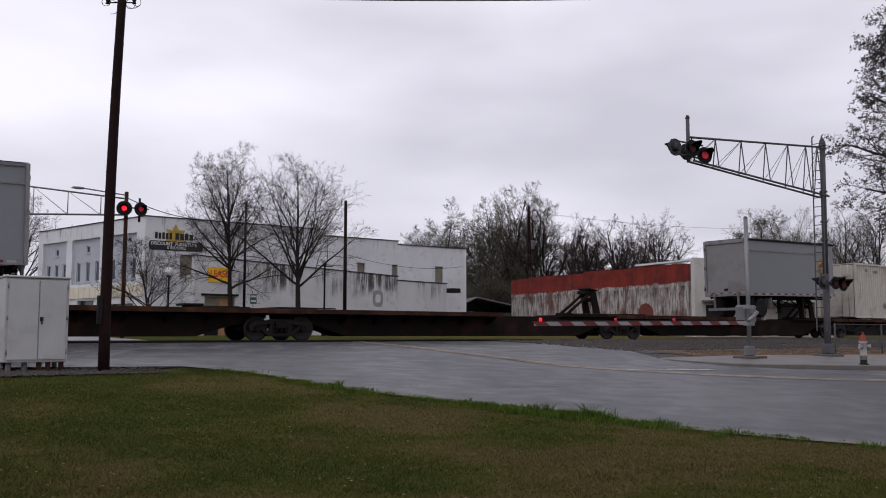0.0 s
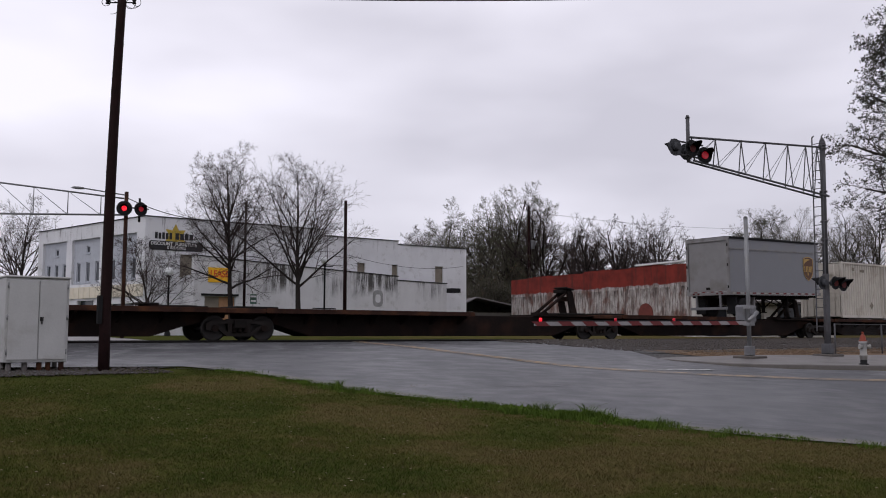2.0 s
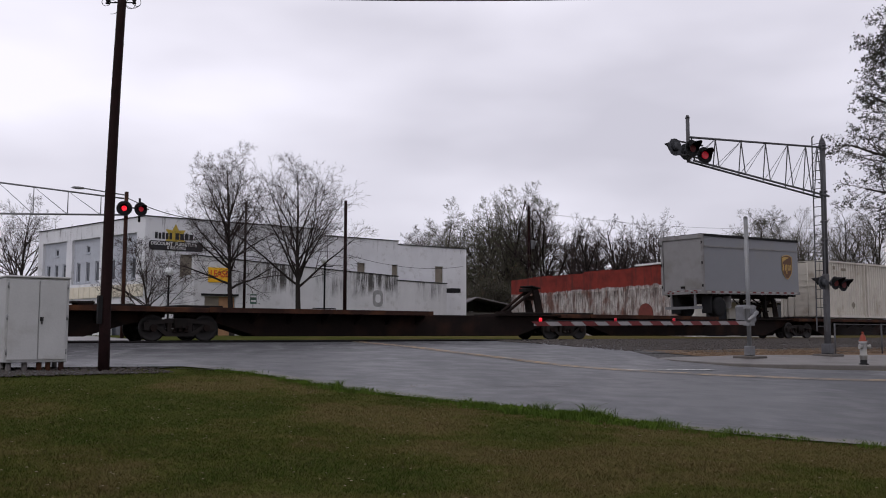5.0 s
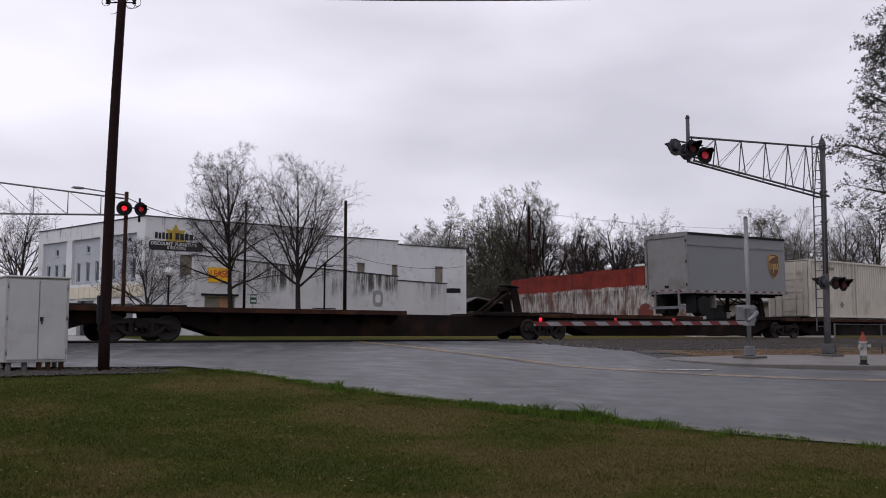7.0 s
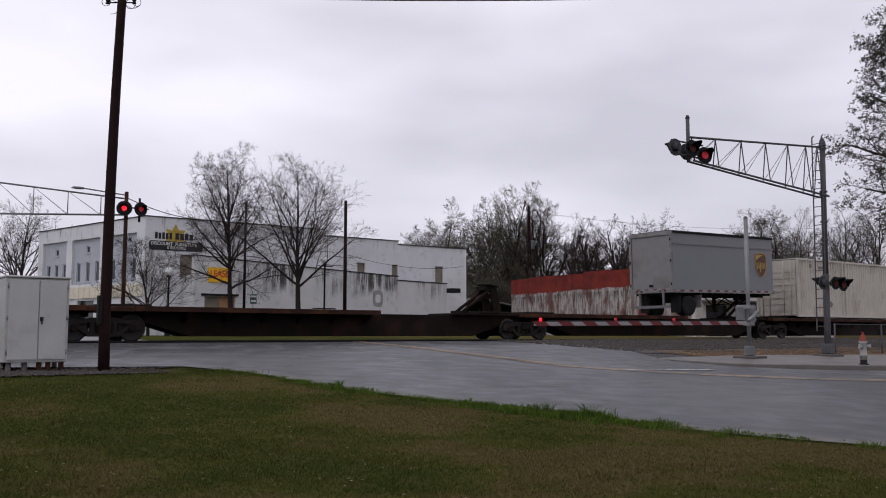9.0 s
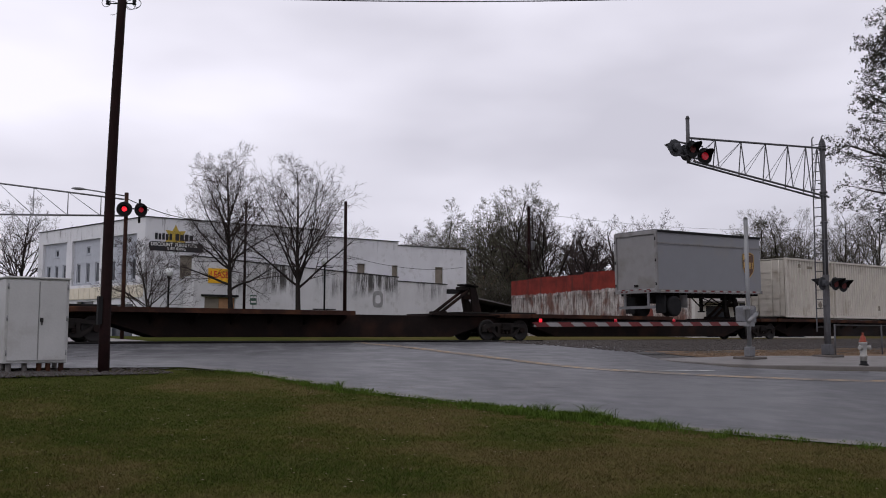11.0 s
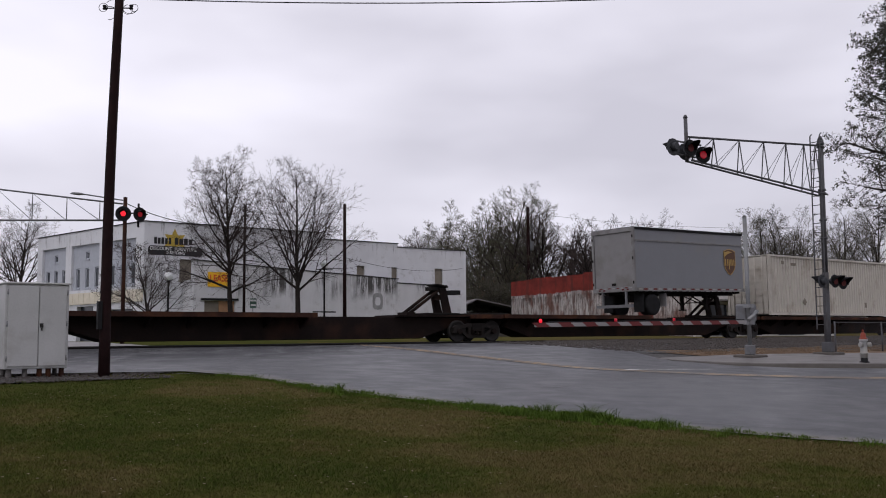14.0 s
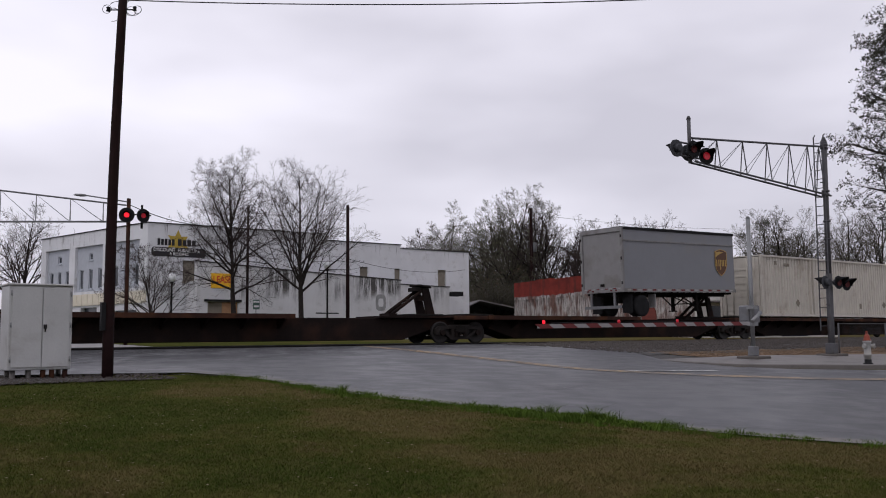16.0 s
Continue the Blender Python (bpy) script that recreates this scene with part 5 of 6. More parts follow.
def gate():
    z = level(16.2) + 0.1
    t = thing("crossing_gate", on(23.25, 16.2, 0), "lowered crossing gate with red and white striped arm", "crossing gate")
    footing(t, z)
    bm = bmesh.new()
    tube(bm, (0, 0, z + 0.05), (0, 0, 3.72), 0.062, None, 14)
    tube(bm, (0, 0, 3.72), (0, 0, 3.78), 0.075, 0.03, 12)
    part("mast", bm, GALV, t)
    bm = bmesh.new()
    box(bm, -0.13, 0.13, -0.11, 0.11, z + 0.07, z + 0.36)
    part("junction_base", bm, ALU, t, bevel=0.02)
    bm = bmesh.new()
    box(bm, 0.02, 0.55, 0.08, 0.5, 0.58, 1.12)
    part("gate_machine", bm, ALU, t, "grey gate motor box", bevel=0.05)
    bm = bmesh.new()
    box(bm, -0.12, 0.12, -0.12, 0.1, 0.5, 0.62)
    box(bm, -0.12, 0.12, -0.12, 0.1, 1.0, 1.1)
    tube(bm, (-0.25, -0.16, 0.62), (0.2, -0.16, 0.9), 0.06, None, 8)
    part("clamp", bm, GALV, t)
    n, x0, x1 = 20, -0.45, -8.76

    def za(x):
        return 0.57 + (x - x0) / (x1 - x0) * (0.49 - 0.57)

    arm = part("gate_arm", arm_bm(x0, x1, za), WHITE_STRIPE, t, "striped gate arm with red lamps")
    for k in range(n):
        a, b = x0 + (x1 - x0) * k / n, x0 + (x1 - x0) * (k + 1) / n
        if k % 2 == 0:
            continue
        bm = bmesh.new()
        dz = 0.052
        prism(bm, [(a + 0.08, za(a) - dz), (a - 0.08, za(a) + dz + 0.002), (b - 0.08, za(b) + dz + 0.002), (b + 0.08, za(b) - dz - 0.002)], -0.235, -0.197)
        part("red_stripe", bm, RED_STRIPE, arm)
    for x, lamp in ((-8.56, LIT_RED), (-5.96, HALF_RED), (-3.67, HALF_RED)):
        bm = bmesh.new()
        lathe(bm, [(0.025, 0.0), (0.038, 0.015), (0.038, 0.065), (0.025, 0.085)], 12, pose(x, -0.215, za(x) + 0.054))
        part("arm_lamp", bm, lamp, arm, "small glowing red lamp")
    bm = bmesh.new()
    tube(bm, (-8.3, -0.19, za(-8.3) + 0.075), (-0.5, -0.19, za(-0.5) + 0.075), 0.012, None, 6)
    part("arm_cable", bm, BLACK, arm)


def arm_bm(x0, x1, za):
    bm = bmesh.new()
    prism(bm, [(x0, za(x0) - 0.05), (x0, za(x0) + 0.05), (x1, za(x1) + 0.05), (x1, za(x1) - 0.05)], -0.23, -0.2)
    return bm


def far_signal():
    t = thing("cantilever_signal", on(12.0, 39.6, 0), "grey cantilever truss over the street with lit red flashers", "railway signal")
    footing(t, 0)
    bm = bmesh.new()
    tube(bm, (0, 0, 0), (0, 0, 6.45), 0.085, None, 14)
    part("mast", bm, RUST, t, "dark mast")
    truss_arm(t, 9.6, 5.47, 4.82, 6.2, 6.6, [0.98, 2.34, 3.7, 5.06, 6.42, 7.78, 9.14], GALV, 0.35, 0.05, 1, 0.036)
    bm = bmesh.new()
    tube(bm, (0.55, -0.1, 5.15), (0.55, -0.1, 6.2), 0.05, None, 8)
    tube(bm, (-0.35, -0.12, 5.75), (0.95, -0.12, 5.75), 0.03, None, 8)
    part("cross_arm", bm, BLACK, t)
    flasher(t, pose(-0.17, -0.3, 5.68, 0, 0, -22), LIT_RED, 0.33)
    flasher(t, pose(0.55, -0.3, 5.7, 0, 0, 12), HALF_RED, 0.31)
    bm = bmesh.new()
    tube(bm, (0, 0, 6.3), (-2.0, -0.3, 6.4), 0.03, None, 6)
    lathe(bm, [(0.05, 0), (0.14, 0.03), (0.1, 0.1)], 10, pose(-2.1, -0.3, 6.33) @ Matrix.Diagonal((2.2, 1, 1, 1)))
    part("street_light", bm, GALV, t, "small lamp on a bracket")


# ---- poles, lamps, cabinet, hydrant, fence ----
def utility_pole():
    z = level(18.29)
    t = thing("utility_pole", on(5.21, 18.29, 0), "leaning dark creosoted utility pole on the verge", "utility pole")
    bm = bmesh.new()
    a = Vector((0, 0, z - 0.3))
    lean = pose(0, 0, 0, 0, 0, -TURN) @ Vector((0.13, 0, 0))
    b = Vector((lean.x, lean.y, 7.6))
    bow = pose(0, 0, 0, 0, 0, -TURN) @ Vector((-0.05, 0, 0))
    line = [a + (b - a) * (k / 8) + bow * math.sin(math.pi * k / 8) for k in range(9)]
    rings = []
    for k, c in enumerate(line):
        r = 0.112 - 0.0034 * k
        rings.append([bm.verts.new(c + Vector((r * math.cos(m * math.pi / 8), r * math.sin(m * math.pi / 8), 0))) for m in range(16)])
    for lo, hi in zip(rings, rings[1:]):
        for m in range(16):
            bm.faces.new((lo[m], lo[(m + 1) % 16], hi[(m + 1) % 16], hi[m])).smooth = True
    bm.faces.new(rings[0][::-1])
    bm.faces.new(rings[-1])
    part("pole", bm, POLE_WOOD, t)
    top = a.lerp(b, 0.926)
    side = pose(0, 0, 0, 0, 0, -TURN) @ Vector((1, 0, 0))
    bm = bmesh.new()
    tube(bm, top - side * 0.3, top + side * 0.24, 0.014, None, 8)
    part("bracket", bm, BLACK, t)
    for s in (-0.3, 0.24):
        bm = bmesh.new()
        lathe(bm, [(0.02, -0.03), (0.045, -0.02), (0.03, 0.02), (0.045, 0.05), (0.02, 0.07)], 10, Matrix.Translation(top + side * s))
        part("insulator", bm, BLACK, t)
    for s, rad, dz, whole in ((-0.33, 0.09, 0.02, 2.1), (-0.2, 0.14, -0.1, 1.3), (-0.12, 0.2, -0.02, 1.1), (0.17, 0.1, -0.03, 1.6), (0.22, 0.17, 0.05, 1.2), (0.3, 0.08, 0.0, 1.8)):
        bm = bmesh.new()
        prev = None
        for k in range(15):
            ang = k / 14 * math.pi * whole + s * 9
            p = top + side * (s + rad * math.cos(ang)) + Vector((0, 0, dz + rad * math.sin(ang)))
            if prev is not None:
                tube(bm, prev, p, 0.006, None, 5)
            prev = p
        part("wire_loop", bm, BLACK, t)
    bm = bmesh.new()
    box(bm, -0.17, -0.09, -0.1, 0.02, 0.45, 1.0)
    part("meter_box", bm, BLACK, t)


def cable(a, b, sag, r, label="thin black overhead cable"):
    bm = bmesh.new()
    a, b = Vector(a), Vector(b)
    prev = None
    for k in range(33):
        f = k / 32
        p = a.lerp(b, f) - Vector((0, 0, 4 * sag * f * (1 - f)))
        if prev is not None:
            tube(bm, prev, p, r, None, 5, caps=False)
        prev = p
    solid("overhead_cable", bm, BLACK, Matrix.Identity(4), label, "cable")


def far_pole(q, p, top, r=0.13, extra=False):
    t = thing("utility_pole", on(q, p, 0), "weathered dark wooden utility pole", "utility pole", "far utility poles")
    bm = bmesh.new()
    tube(bm, (0, 0, -0.3), (0, 0, top), r, r * 0.75, 10)
    part("pole", bm, POLE_WOOD, t)
    bm = bmesh.new()
    tube(bm, (-0.25, 0, top - 0.3), (0.3, 0, top - 0.25), 0.03, None, 6)
    part("bracket", bm, GALV, t)
    if extra:
        bm = bmesh.new()
        lathe(bm, [(0.2, 0), (0.25, 0.05), (0.25, 0.8), (0.2, 0.9)], 14, pose(0.42, 0, top - 4.4))
        part("transformer", bm, ALU, t, "grey pole transformer")


def street_lamp(q, p, top, cross=False):
    t = thing("street_lamp", on(q, p, 0), "black post lamp with a white globe", "street lamp", "post lamps by the store")
    bm = bmesh.new()
    lathe(bm, [(0.16, -0.1), (0.16, 0.3), (0.08, 0.45), (0.055, 1.0), (0.05, top - 0.5), (0.1, top - 0.45), (0.12, top - 0.38)], 12)
    if cross:
        tube(bm, (-0.75, 0, 1.75), (0.75, 0, 1.75), 0.04, None, 6)
        tube(bm, (-0.55, 0, top - 0.5), (0.55, 0, top - 0.5), 0.03, None, 6)
    part("post", bm, BLACK, t)
    bm = bmesh.new()
    lathe(bm, [(0.1, 0)] + [(0.24 * math.sin(a), 0.24 - 0.24 * math.cos(a)) for a in (0.6, 1.0, 1.4, 1.8, 2.2, 2.6, 2.95)], 16, pose(0, 0, top - 0.4))
    part("globe", bm, LAMP_GLASS, t, "frosted white globe")


def cabinet():
    z = -0.29
    t = thing("signal_cabinet", on(3.42, 18.45, 0), "white steel signal cabinet with double doors on short legs", "cabinet")
    W, D, H = 1.14, 0.75, 1.60
    bm = bmesh.new()
    box(bm, 0, W, 0, D, z, z + H)
    part("body", bm, CABINET, t, bevel=0.012)
    bm = bmesh.new()
    box(bm, -0.025, W + 0.025, -0.045, D + 0.03, z + H + 0.002, z + H + 0.04)
    part("lid", bm, CABINET, t, bevel=0.01)
    for x0, x1, hx in ((0.05, W * 0.52 - 0.008, None), (W * 0.52 + 0.008, W - 0.05, W * 0.52 + 0.05)):
        bm = bmesh.new()
        box(bm, x0, x1, -0.03, -0.003, z + 0.05, z + H - 0.04)
        d = part("door", bm, CABINET, t, bevel=0.006)
        for zz in (0.2, 0.85, 1.45):
            bm = bmesh.new()
            hxx = x0 - 0.012 if hx is None else x1 + 0.012
            tube(bm, (hxx, -0.035, z + zz - 0.05), (hxx, -0.035, z + zz + 0.05), 0.013, None, 8)
            part("hinge", bm, GALV, d)
        if hx:
            bm = bmesh.new()
            box(bm, hx - 0.03, hx + 0.03, -0.045, -0.031, z + 0.78, z + 0.86)
            tube(bm, (hx, -0.06, z + 0.72), (hx, -0.06, z + 0.86), 0.012, None, 8)
            part("handle", bm, STEEL, d, "dark latch with padlock")
    for x in (0.12, 0.4, 0.66, 0.82, 1.06):
        bm = bmesh.new()
        tube(bm, (x, 0.12, -0.62), (x, 0.12, z + 0.002), 0.05, None, 8)
        part("leg", bm, CONCRETE if x in (0.12, 0.4) else RUST, t)
    for x in (0.12, 1.06):
        bm = bmesh.new()
        tube(bm, (x, D - 0.12, -0.6), (x, D - 0.12, z + 0.002), 0.05, None, 8)
        part("leg", bm, CONCRETE, t)


def hydrant():
    z = level(13.1) + 0.12
    t = thing("fire_hydrant", on(23.95, 13.1, z - 0.02) @ Matrix.Diagonal((0.82, 0.82, 1, 1)), "white fire hydrant with an orange bonnet", "fire hydrant")
    bm = bmesh.new()
    lathe(bm, [(0.16, 0), (0.16, 0.04), (0.11, 0.05), (0.11, 0.14)], 18)
    part("base", bm, BLACK, t, "black base flange")
    bm = bmesh.new()
    lathe(bm, [(0.11, 0.141), (0.11, 0.24), (0.14, 0.25), (0.14, 0.28), (0.11, 0.29), (0.11, 0.58), (0.135, 0.6), (0.135, 0.645)], 18)
    part("barrel", bm, HYD_WHITE, t)
    bm = bmesh.new()
    lathe(bm, [(0.135, 0.647), (0.14, 0.665), (0.10, 0.68), (0.095, 0.74), (0.075, 0.80), (0.04, 0.83), (0.04, 0.84)], 18)
    part("bonnet", bm, ORANGE, t, "orange bonnet")
    bm = bmesh.new()
    lathe(bm, [(0.035, 0.842), (0.035, 0.90), (0.02, 0.91)], 5)
    part("operating_nut", bm, ORANGE, t)
    for a in (0, 180, -54):
        bm = bmesh.new()
        tube(bm, (0.1, 0, 0.5), (0.2, 0, 0.5), 0.06, None, 12)
        tube(bm, (0.2, 0, 0.5), (0.24, 0, 0.5), 0.075, 0.06, 8)
        part("outlet", bm, HYD_WHITE, t, "", pose(0, 0, 0, 0, 0, a))


def fence():
    t = thing("pipe_fence", on(29.84, 17.5, 0), "galvanised chain-link fence with a top rail", "fence")
    z = level(17.6)
    for k in range(7):
        bm = bmesh.new()
        tube(bm, (0.3 + k * 3.2, 0, z - 0.1), (0.3 + k * 3.2, 0, z + 1.12), 0.03, None, 8)
        part("post", bm, MAST, t)
    for zz in (1.09, 0.12):
        bm = bmesh.new()
        tube(bm, (0.3, 0, z + zz), (19.5, 0, z + zz), 0.018 if zz > 1 else 0.008, None, 6)
        part("rail", bm, MAST, t)
    verts, faces = [], []
    for s in (1, -1):
        for k in range(300):
            x = 0.3 + k * 0.07
            x2 = x + s * 1.05
            if not 0.3 <= x2 <= 19.5:
                continue
            i = len(verts)
            for cx, cz in ((x, z + 0.12), (x2, z + 1.09)):
                verts += [(cx - 0.002, 0, cz), (cx + 0.002, 0, cz)]
            faces.append((i, i + 1, i + 3, i + 2))
    ob = new("mesh_wire", raw_mesh("mesh_wire", verts, faces, MAST))
    ob.parent = t
    ob["kind"] = "stuff"


def street_sign():
    t = thing("street_sign", on(21.65, 47.5, 0), "small green street sign on a thin post", "street sign")
    bm = bmesh.new()
    tube(bm, (0, 0, -0.1), (0, 0, 2.5), 0.03, None, 6)
    part("post", bm, GALV, t)
    bm = bmesh.new()
    box(bm, -0.2, 0.2, -0.05, -0.034, 1.95, 2.5)
    s = part("plate", bm, GREEN_SIGN, t, "green sign plate")
    for zz, w in ((2.38, 0.18), (2.12, 0.15)):
        bm = bmesh.new()
        box(bm, -w, w, -0.056, -0.051, zz - 0.05, zz + 0.05)
        part("sign_bar", bm, SIGN_WHITE, s)


# ---- trees ----
def grow(segs, p, d, length, r, lv, top, rng, up, kids, wob):
    """A crooked branch from p along d, and its side shoots."""
    n = max(3, min(8, int(length / 0.45)))
    pts, q, dd = [p], p.copy(), d.copy()
    for k in range(n):
        dd = (dd + Vector((rng.gauss(0, wob), rng.gauss(0, wob), rng.gauss(0, wob) + up))).normalized()
        q = q + dd * (length / n)
        pts.append(q.copy())
        segs.append((pts[-2], pts[-1], r * (1 - 0.82 * k / n), r * (1 - 0.82 * (k + 1) / n), lv))
    if lv >= top:
        return
    turn = rng.uniform(0, 6.28)
    for k in range(kids[lv]):
        f = min(0.999, 0.14 + 0.86 * (k + rng.random()) / kids[lv])
        i = int(f * n)
        a = pts[i].lerp(pts[i + 1], f * n - i)
        ax = (pts[i + 1] - pts[i]).normalized()
        e1 = ax.orthogonal().normalized()
        e2 = ax.cross(e1)
        turn += 2.4 + rng.gauss(0, 0.4)
        side = e1 * math.cos(turn) + e2 * math.sin(turn)
        ang = rng.uniform(0.5, 0.95)
        ln = length * (0.24 + 0.40 * (1 - f)) * rng.uniform(0.7, 1.25)
        grow(segs, a, (ax * math.cos(ang) + side * math.sin(ang)).normalized(), max(0.16, ln), max(0.0065, r * (1 - 0.82 * f) * 0.62), lv + 1, top, rng, up, kids, wob * 1.04)


def tubes_mesh(name, segs, material, sides):
    """All the segments of one tree as open prisms."""
    a = np.array([s[0] for s in segs])
    b = np.array([s[1] for s in segs])
    ra, rb = np.array([s[2] for s in segs]), np.array([s[3] for s in segs])
    d = b - a
    d /= np.linalg.norm(d, axis=1)[:, None] + 1e-9
    ref = np.where(np.abs(d[:, 2:3]) < 0.9, [[0, 0, 1.0]], [[1.0, 0, 0]])
    e1 = np.cross(d, ref)
    e1 /= np.linalg.norm(e1, axis=1)[:, None]
    e2 = np.cross(d, e1)
    rows = []
    for c, r in ((a, ra), (b, rb)):
        for k in range(sides):
            g = 2 * math.pi * k / sides
            rows.append(c + (e1 * math.cos(g) + e2 * math.sin(g)) * r[:, None])
    v = np.stack(rows, 1).reshape(-1, 3)
    base = np.arange(len(segs))[:, None] * 2 * sides
    f = np.concatenate([base + np.array([k, (k + 1) % sides, sides + (k + 1) % sides, sides + k]) for k in range(sides)])
    me = bpy.data.meshes.new(name)
    me.vertices.add(len(v))
    me.vertices.foreach_set("co", v.ravel())
    me.loops.add(f.size)
    me.loops.foreach_set("vertex_index", f.ravel().astype(np.int32))
    me.polygons.add(len(f))
    me.polygons.foreach_set("loop_start", np.arange(0, f.size, 4, dtype=np.int32))
    me.update()
    me.validate()
    me.materials.append(material)
    return me


def tree(q, p, height, seed, trunk=0.14, clear=0.3, kids=(12, 9, 7, 4), top=4, up=0.03, wob=0.1, fine=1.0, label="bare winter street tree", twig=None, group="", leaves=0, stems=1, limbs=8, leader=0.9, leaf=None, limb=0.7, rise=0.45, flare=(0.5, 0.95), taper=0.5, leaf_size=1.0, clumps=0, slant=0.05):
    """limbs start over the span rise above the clear trunk, flare from the upright, and shorten upwards by taper."""
    rng = random.Random(seed)
    segs = []
    z = level(p)
    for s in range(stems):
        lean = Vector((rng.gauss(0, slant + 0.12 * (s > 0)), rng.gauss(0, slant + 0.12 * (s > 0)), 1)).normalized()
        base = Vector((0, 0, -0.2))
        tall = height * clear
        crown = height - tall
        segs.append((base, base + lean * tall, trunk * 1.25, trunk, 0))
        grow(segs, base + lean * tall, lean, crown * leader, trunk * 0.9, 0, top, rng, up * 0.3, kids, wob * 0.6)
        for k in range(limbs):
            a = k * 2.4 + rng.uniform(-0.4, 0.4)
            high = (k + rng.random()) / limbs
            ang = flare[1] + (flare[0] - flare[1]) * high + rng.gauss(0, 0.08)
            nd = Vector((math.cos(a) * math.sin(ang), math.sin(a) * math.sin(ang), math.cos(ang)))
            grow(segs, base + lean * (tall * 0.92 + crown * rise * high), nd, crown * limb * (1 - taper * high) * rng.uniform(0.85, 1.15), trunk * (0.55 - 0.2 * high), 1, top, rng, up, kids, wob)
    t = thing("tree", on(q, p, z), label, "tree", group)
    thick = [s for s in segs if s[4] <= 1]
    thin = [(s[0], s[1], max(s[2], 0.006) * fine, max(s[3], 0.004) * fine, s[4]) for s in segs if s[4] > 1]
    part("trunk", tubes_mesh("trunk", thick, BARK, 7), BARK, t)
    part("crown", tubes_mesh("crown", thin, twig or TWIG, 3), TWIG, t)["kind"] = "stuff"
    if clumps:
        verts, faces = [], []
        mids = [s for s in segs if s[4] == 2]
        for k in range(clumps):
            heart = rng.choice(mids)[1]
            for m in range(320):
                c = heart + Vector((rng.gauss(0, 0.2), rng.gauss(0, 0.2), rng.gauss(0, 0.17)))
                a = Vector((rng.gauss(0, 1), rng.gauss(0, 1), rng.gauss(0, 1))).normalized() * 0.055
                b = a.orthogonal() * 0.5
                i = len(verts)
                verts += [c - a, c + b, c + a, c - b]
                faces.append((i, i + 1, i + 2, i + 3))
        ob = new("mistletoe", raw_mesh("mistletoe", verts, faces, OAK_LEAF))
        ob.parent = t
        ob["kind"] = "stuff"
    if leaves:
        ends = [s for s in segs if s[4] >= top - 1]
        verts, faces = [], []
        for k in range(leaves):
            s = rng.choice(ends)
            c = s[0].lerp(s[1], rng.random()) + Vector((rng.gauss(0, 0.05), rng.gauss(0, 0.05), rng.gauss(0, 0.05)))
            a = Vector((rng.gauss(0, 1), rng.gauss(0, 1), rng.gauss(0, 1))).normalized()
            b = a.cross(Vector((rng.gauss(0, 1), rng.gauss(0, 1), rng.gauss(0, 1)))).normalized()
            w = rng.uniform(0.025, 0.06) * leaf_size
            i = len(verts)
            verts += [c - a * w, c + b * w * 0.5, c + a * w, c - b * w * 0.5]
            faces.append((i, i + 1, i + 2, i + 3))
        ob = new("leaves", raw_mesh("leaves", verts, faces, leaf or BUD))
        ob.parent = t
        ob["kind"] = "stuff"
    return t

# ---- build ----
build_land()
build_road()
store_building()
annex()
red_building()
shed()
for q0 in TRUCKS:
    truck(q0 + {2: -0.42, 3: -0.25}.get(TRUCKS.index(q0), 0.0))
for q0, up in zip(TRUCKS[:-1], (False, True, True, False, False)):
    spine_unit(q0, up, q0 < 0, q0 > 49)
trailer(41.15, True)
trailer(5.9, False, True, 1.0)
container(51.8)
cantilever_signal()
gate()
far_signal()
utility_pole()
cabinet()
hydrant()
fence()
far_pole(29.34, 50.43, 8.9)
far_pole(60.4, 67.3, 13.2, 0.2, True)
far_pole(22.0, 49.5, 8.1, 0.09)
street_lamp(16.7, 47.3, 3.75)
street_lamp(25.85, 46.8, 4.75, True)
street_sign()
# street trees: one ovate with a leader, one vase-shaped
STREET = dict(group="street trees by the store", trunk=0.13, fine=0.95)
tree(20.3, 47.2, 9.8, 11, clear=0.29, kids=(13, 9, 7, 4), limbs=15, leader=0.95, limb=0.6, rise=0.62, flare=(0.3, 1.35), taper=0.4, up=0.03, wob=0.075, **STREET)
tree(23.25, 45.0, 9.55, 7, clear=0.32, kids=(10, 9, 6, 4), limbs=11, leader=0.95, limb=0.84, rise=0.16, flare=(0.22, 0.92), taper=0.0, up=0.03, wob=0.06, **STREET)
tree(15.9, 48.0, 5.4, 3, trunk=0.08, clear=0.2, kids=(9, 8, 6, 3), limbs=9, limb=0.8, rise=0.3, flare=(0.4, 1.1), taper=0.2, group="street trees by the store")
tree(14.9, 75.6, 10.6, 21, trunk=0.16, clear=0.2, kids=(9, 8, 6, 3), fine=1.3, limbs=9, limb=0.75, rise=0.4, flare=(0.3, 0.9), taper=0.3, label="bare tree behind the store")
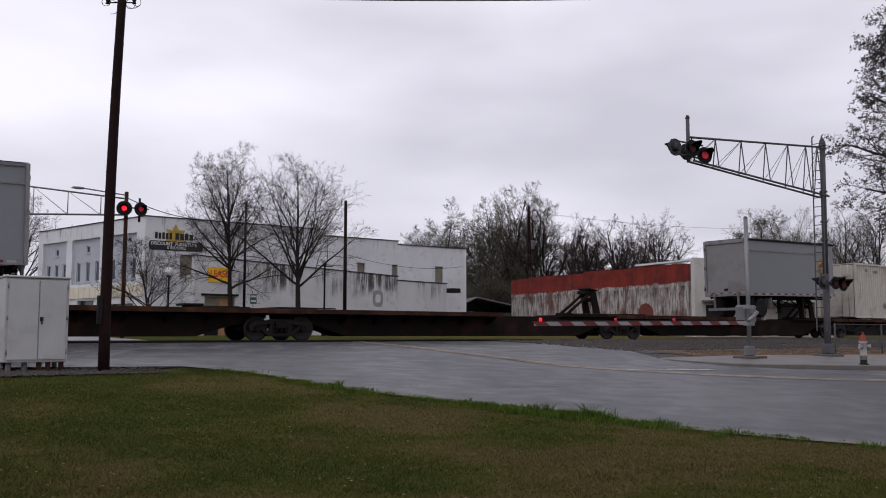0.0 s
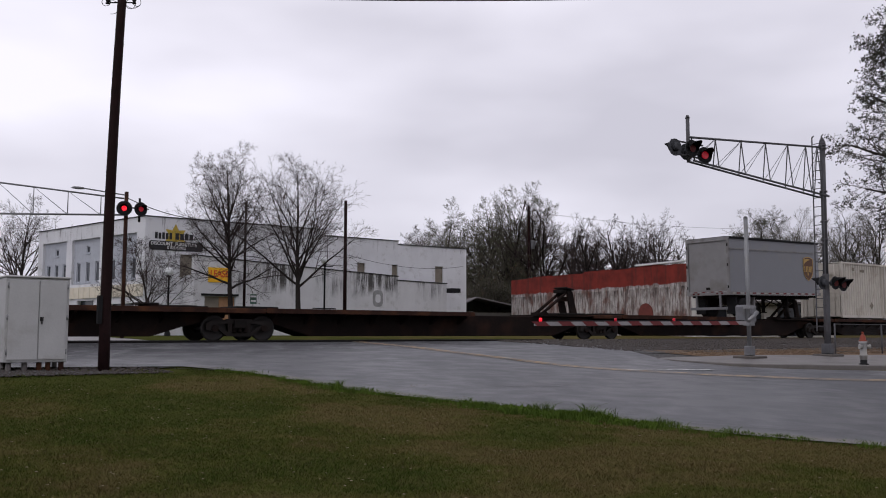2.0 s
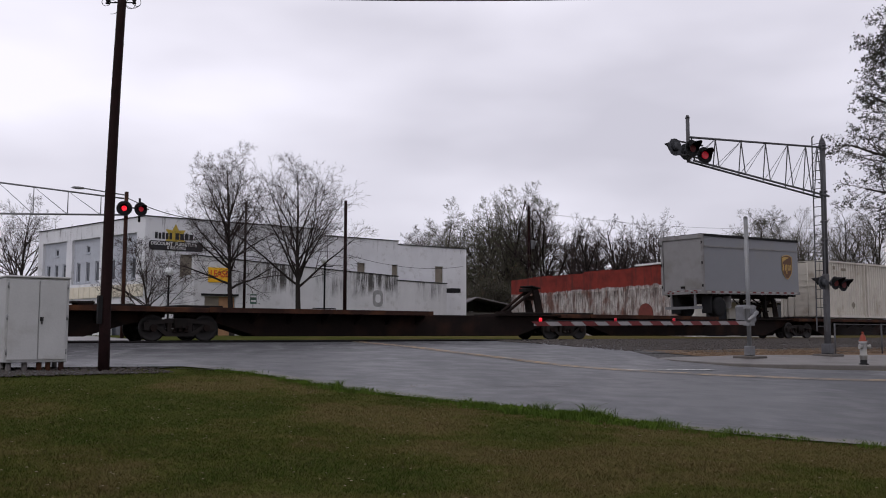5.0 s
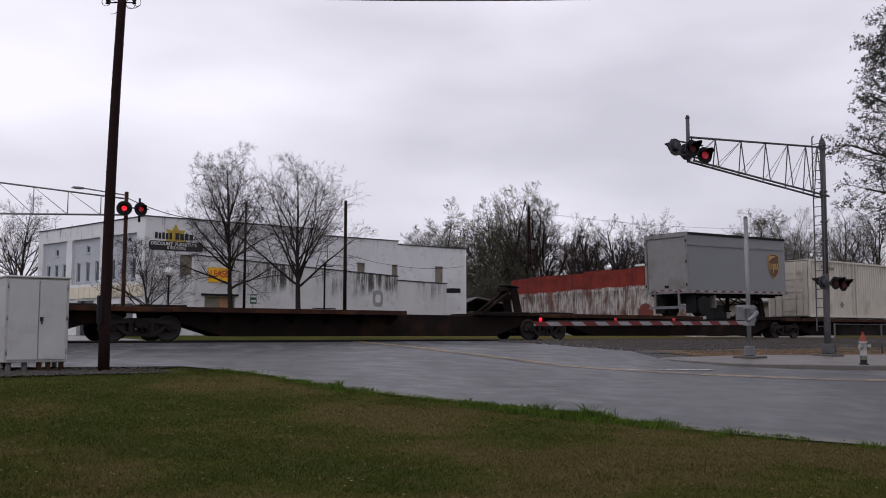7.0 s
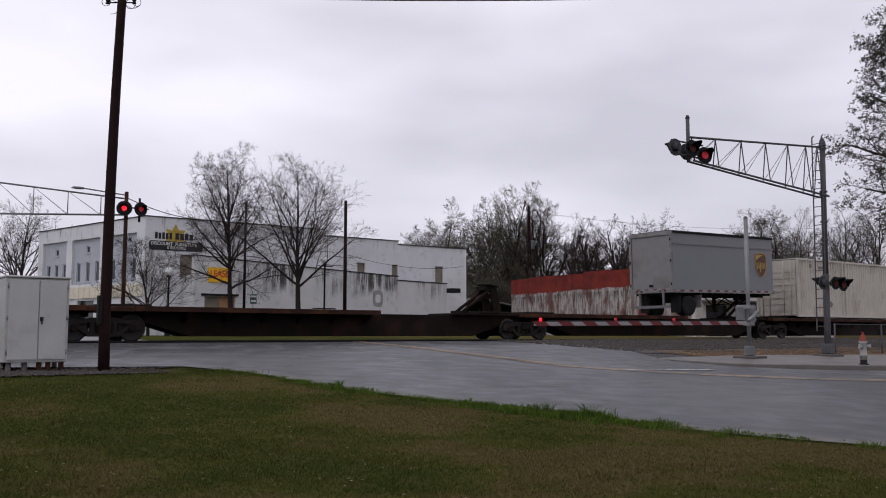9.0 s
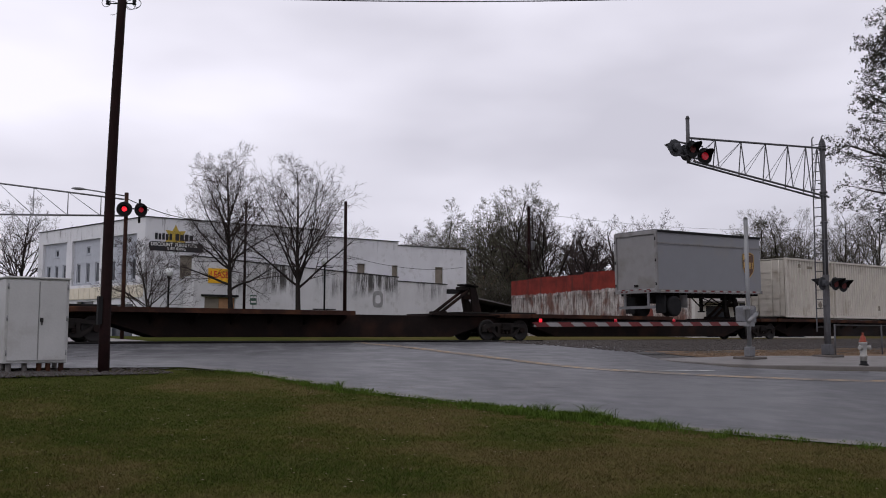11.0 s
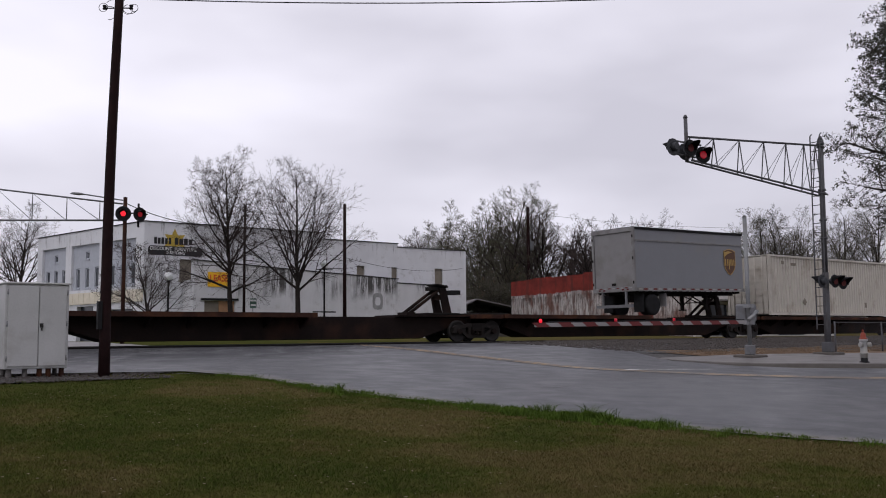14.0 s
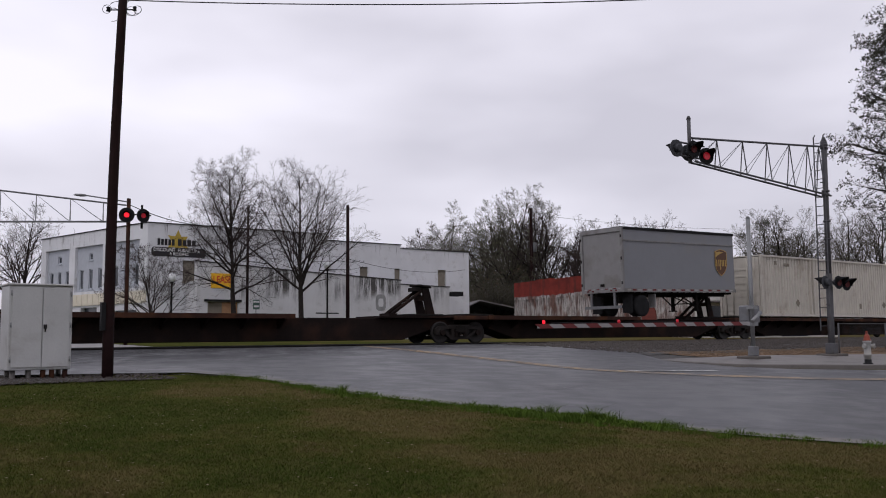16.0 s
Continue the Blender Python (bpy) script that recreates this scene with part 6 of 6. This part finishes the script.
# the wood behind the red building: budding to the west, dark and bare to the east
for k, (q0, p0, h) in enumerate([(57.4, 81.9, 12.3), (57.7, 79.2, 11.8), (57.2, 75.9, 13.1), (59.6, 75.3, 14.5), (62.4, 75.8, 14.5), (59.5, 70.4, 12.2), (61.9, 71.2, 15.6), (63.9, 70.9, 14.4), (64.0, 67.1, 13.4), (63.7, 62.4, 10.9), (67.2, 62.2, 11.8), (70.4, 62.4, 11.0), (81.9, 68.8, 14.1), (68.1, 69.0, 11.4), (69.0, 65.9, 10.9)]):
    bud = k in (1, 2, 3, 4, 5, 6, 7)
    tree(q0, p0, h * (0.96 if bud else 0.95), 140 + k, trunk=0.2 if bud else 0.25, clear=0.2, kids=(10, 8, 6, 4) if bud else (9, 7, 6, 4), wob=0.12, fine=1.6, limbs=10 if bud else 9, leader=0.95, limb=0.58 if bud else 0.75, rise=0.55, flare=(0.3, 0.8), taper=0.4, up=0.02,
         twig=WOOD_TWIG if bud else TWIG, leaves=(8000 if k == 5 else 4600) if bud else 0, leaf=(SCRUB if k in (1, 5) else PALE_BUD), leaf_size=0.95, clumps=2 if k in (7, 8) else 0, slant=0.14 if k == 8 else 0.05,
         label="budding tree in the wood" if bud else "dark bare tree at the edge of the wood", group="trees of the wood")
for k, (q0, p0, h) in enumerate([(70.4, 47.5, 10.7), (72.0, 46.3, 11.6), (75.5, 46.2, 10.8), (80.3, 45.1, 12.2), (82.5, 43.5, 12.6)]):
    tree(q0, p0, h * 0.98, 160 + k, trunk=0.18, clear=0.2, kids=(9, 8, 6, 4), fine=1.35, limbs=10, limb=0.75, rise=0.4, flare=(0.3, 1.0), taper=0.3, wob=0.12, twig=WOOD_TWIG, clumps=4 if k == 0 else 0, label="bare tree beyond the railway", group="trees beyond the railway", leaves=900 if k < 2 else 0, leaf=SCRUB)
# scrub under the wood
for k, (q0, p0, h) in enumerate([(56.9, 72.4, 8.0), (56.4, 70.2, 6.9), (56.0, 68.1, 7.2), (58.7, 69.8, 8.2), (58.9, 68.4, 7.8), (59.9, 67.7, 6.9), (61.2, 76.6, 10.0), (62.1, 74.7, 10.2), (63.6, 73.7, 10.5), (64.6, 71.6, 8.6), (64.4, 69.3, 7.3), (66.1, 68.1, 7.5), (69.9, 67.7, 7.9), (72.4, 65.9, 7.9)]):
    tree(q0, p0, h * 0.86, 180 + k, trunk=0.07, clear=0.06, kids=(8, 7, 5, 3), top=3, fine=1.9, limbs=9, limb=0.8, rise=0.3, flare=(0.3, 1.2), taper=0.2, stems=2, wob=0.15, twig=WOOD_TWIG, leaf_size=1.5, leaves=1900, leaf=LITTER if k in (3, 11) else SCRUB, label="scrubby undergrowth of the wood", group="scrub of the wood")
# small-leaved tree by the fence
tree(36.9, 16.1, 14.6, 5, trunk=0.26, clear=0.43, kids=(20, 11, 8, 4), up=0.0, wob=0.13, limbs=30, limb=0.53, rise=0.8, flare=(0.4, 1.4), taper=0.25, leader=0.95, fine=1.0, leaves=95000, leaf=OAK_LEAF, leaf_size=1.05, label="tall small-leaved tree beside the fence")
# cables
cable((-6.49, 17.9, 7.22), (12.98, 17.9, 7.62), 0.33, 0.012, "twisted overhead cable from the utility pole")
cable(at(12.0, 39.6, 6.2), at(22.0, 49.5, 7.3), 0.6, 0.02)
cable(at(22.0, 49.5, 7.8), at(29.34, 50.43, 8.4), 0.25, 0.015)
cable(at(29.34, 50.43, 5.4), at(45.9, 59.2, 5.9), 0.5, 0.015)
cable(at(60.4, 67.3, 12.6), at(95, 50, 12.0), 1.0, 0.013)
# loose ground: grass, weeds, stones, leaves
grass()
kerb_tufts()
scatter("gravel_stones", 16000, (22.8, 60, 20.6, 28.4), (0.02, 0.055), STONE, "grey ballast stones beside the track", "gravel", 2)
scatter("gravel_stones", 3500, (-2, 6.3, 17.4, 19.5), (0.012, 0.032), STONE, "wet grey stones round the pole", "gravel", 3, 1.0, 0.0)
scatter("fallen_leaves", 5000, (23.6, 45, 17.6, 20.4), (0.02, 0.05), DRY_LEAF, "brown fallen leaves on the verge", "leaves", 4, 0.3)
scatter("fallen_leaves", 900, (0.5, 9.6, 4.0, 15.5), (0.005, 0.018), plain("pale_leaf", (0.22, 0.18, 0.12), 0.9, vary=0.3), "pale fallen leaves on the lawn", "leaves", 6, 0.3)


def motions():
    times = [k * 0.5 for k in range(33)]
    for ob, q, tilt, *rz in MOVING:
        walk(ob, [(t, on(q + travel(t), PC, 0, rz[0] if rz else 0, 0, tilt)) for t in times])
    for w, x in WHEELS:
        walk(w, [(t, pose(x, 0, 0.445, 0, math.degrees(travel(t) / 0.42), 0)) for t in times])


motions()
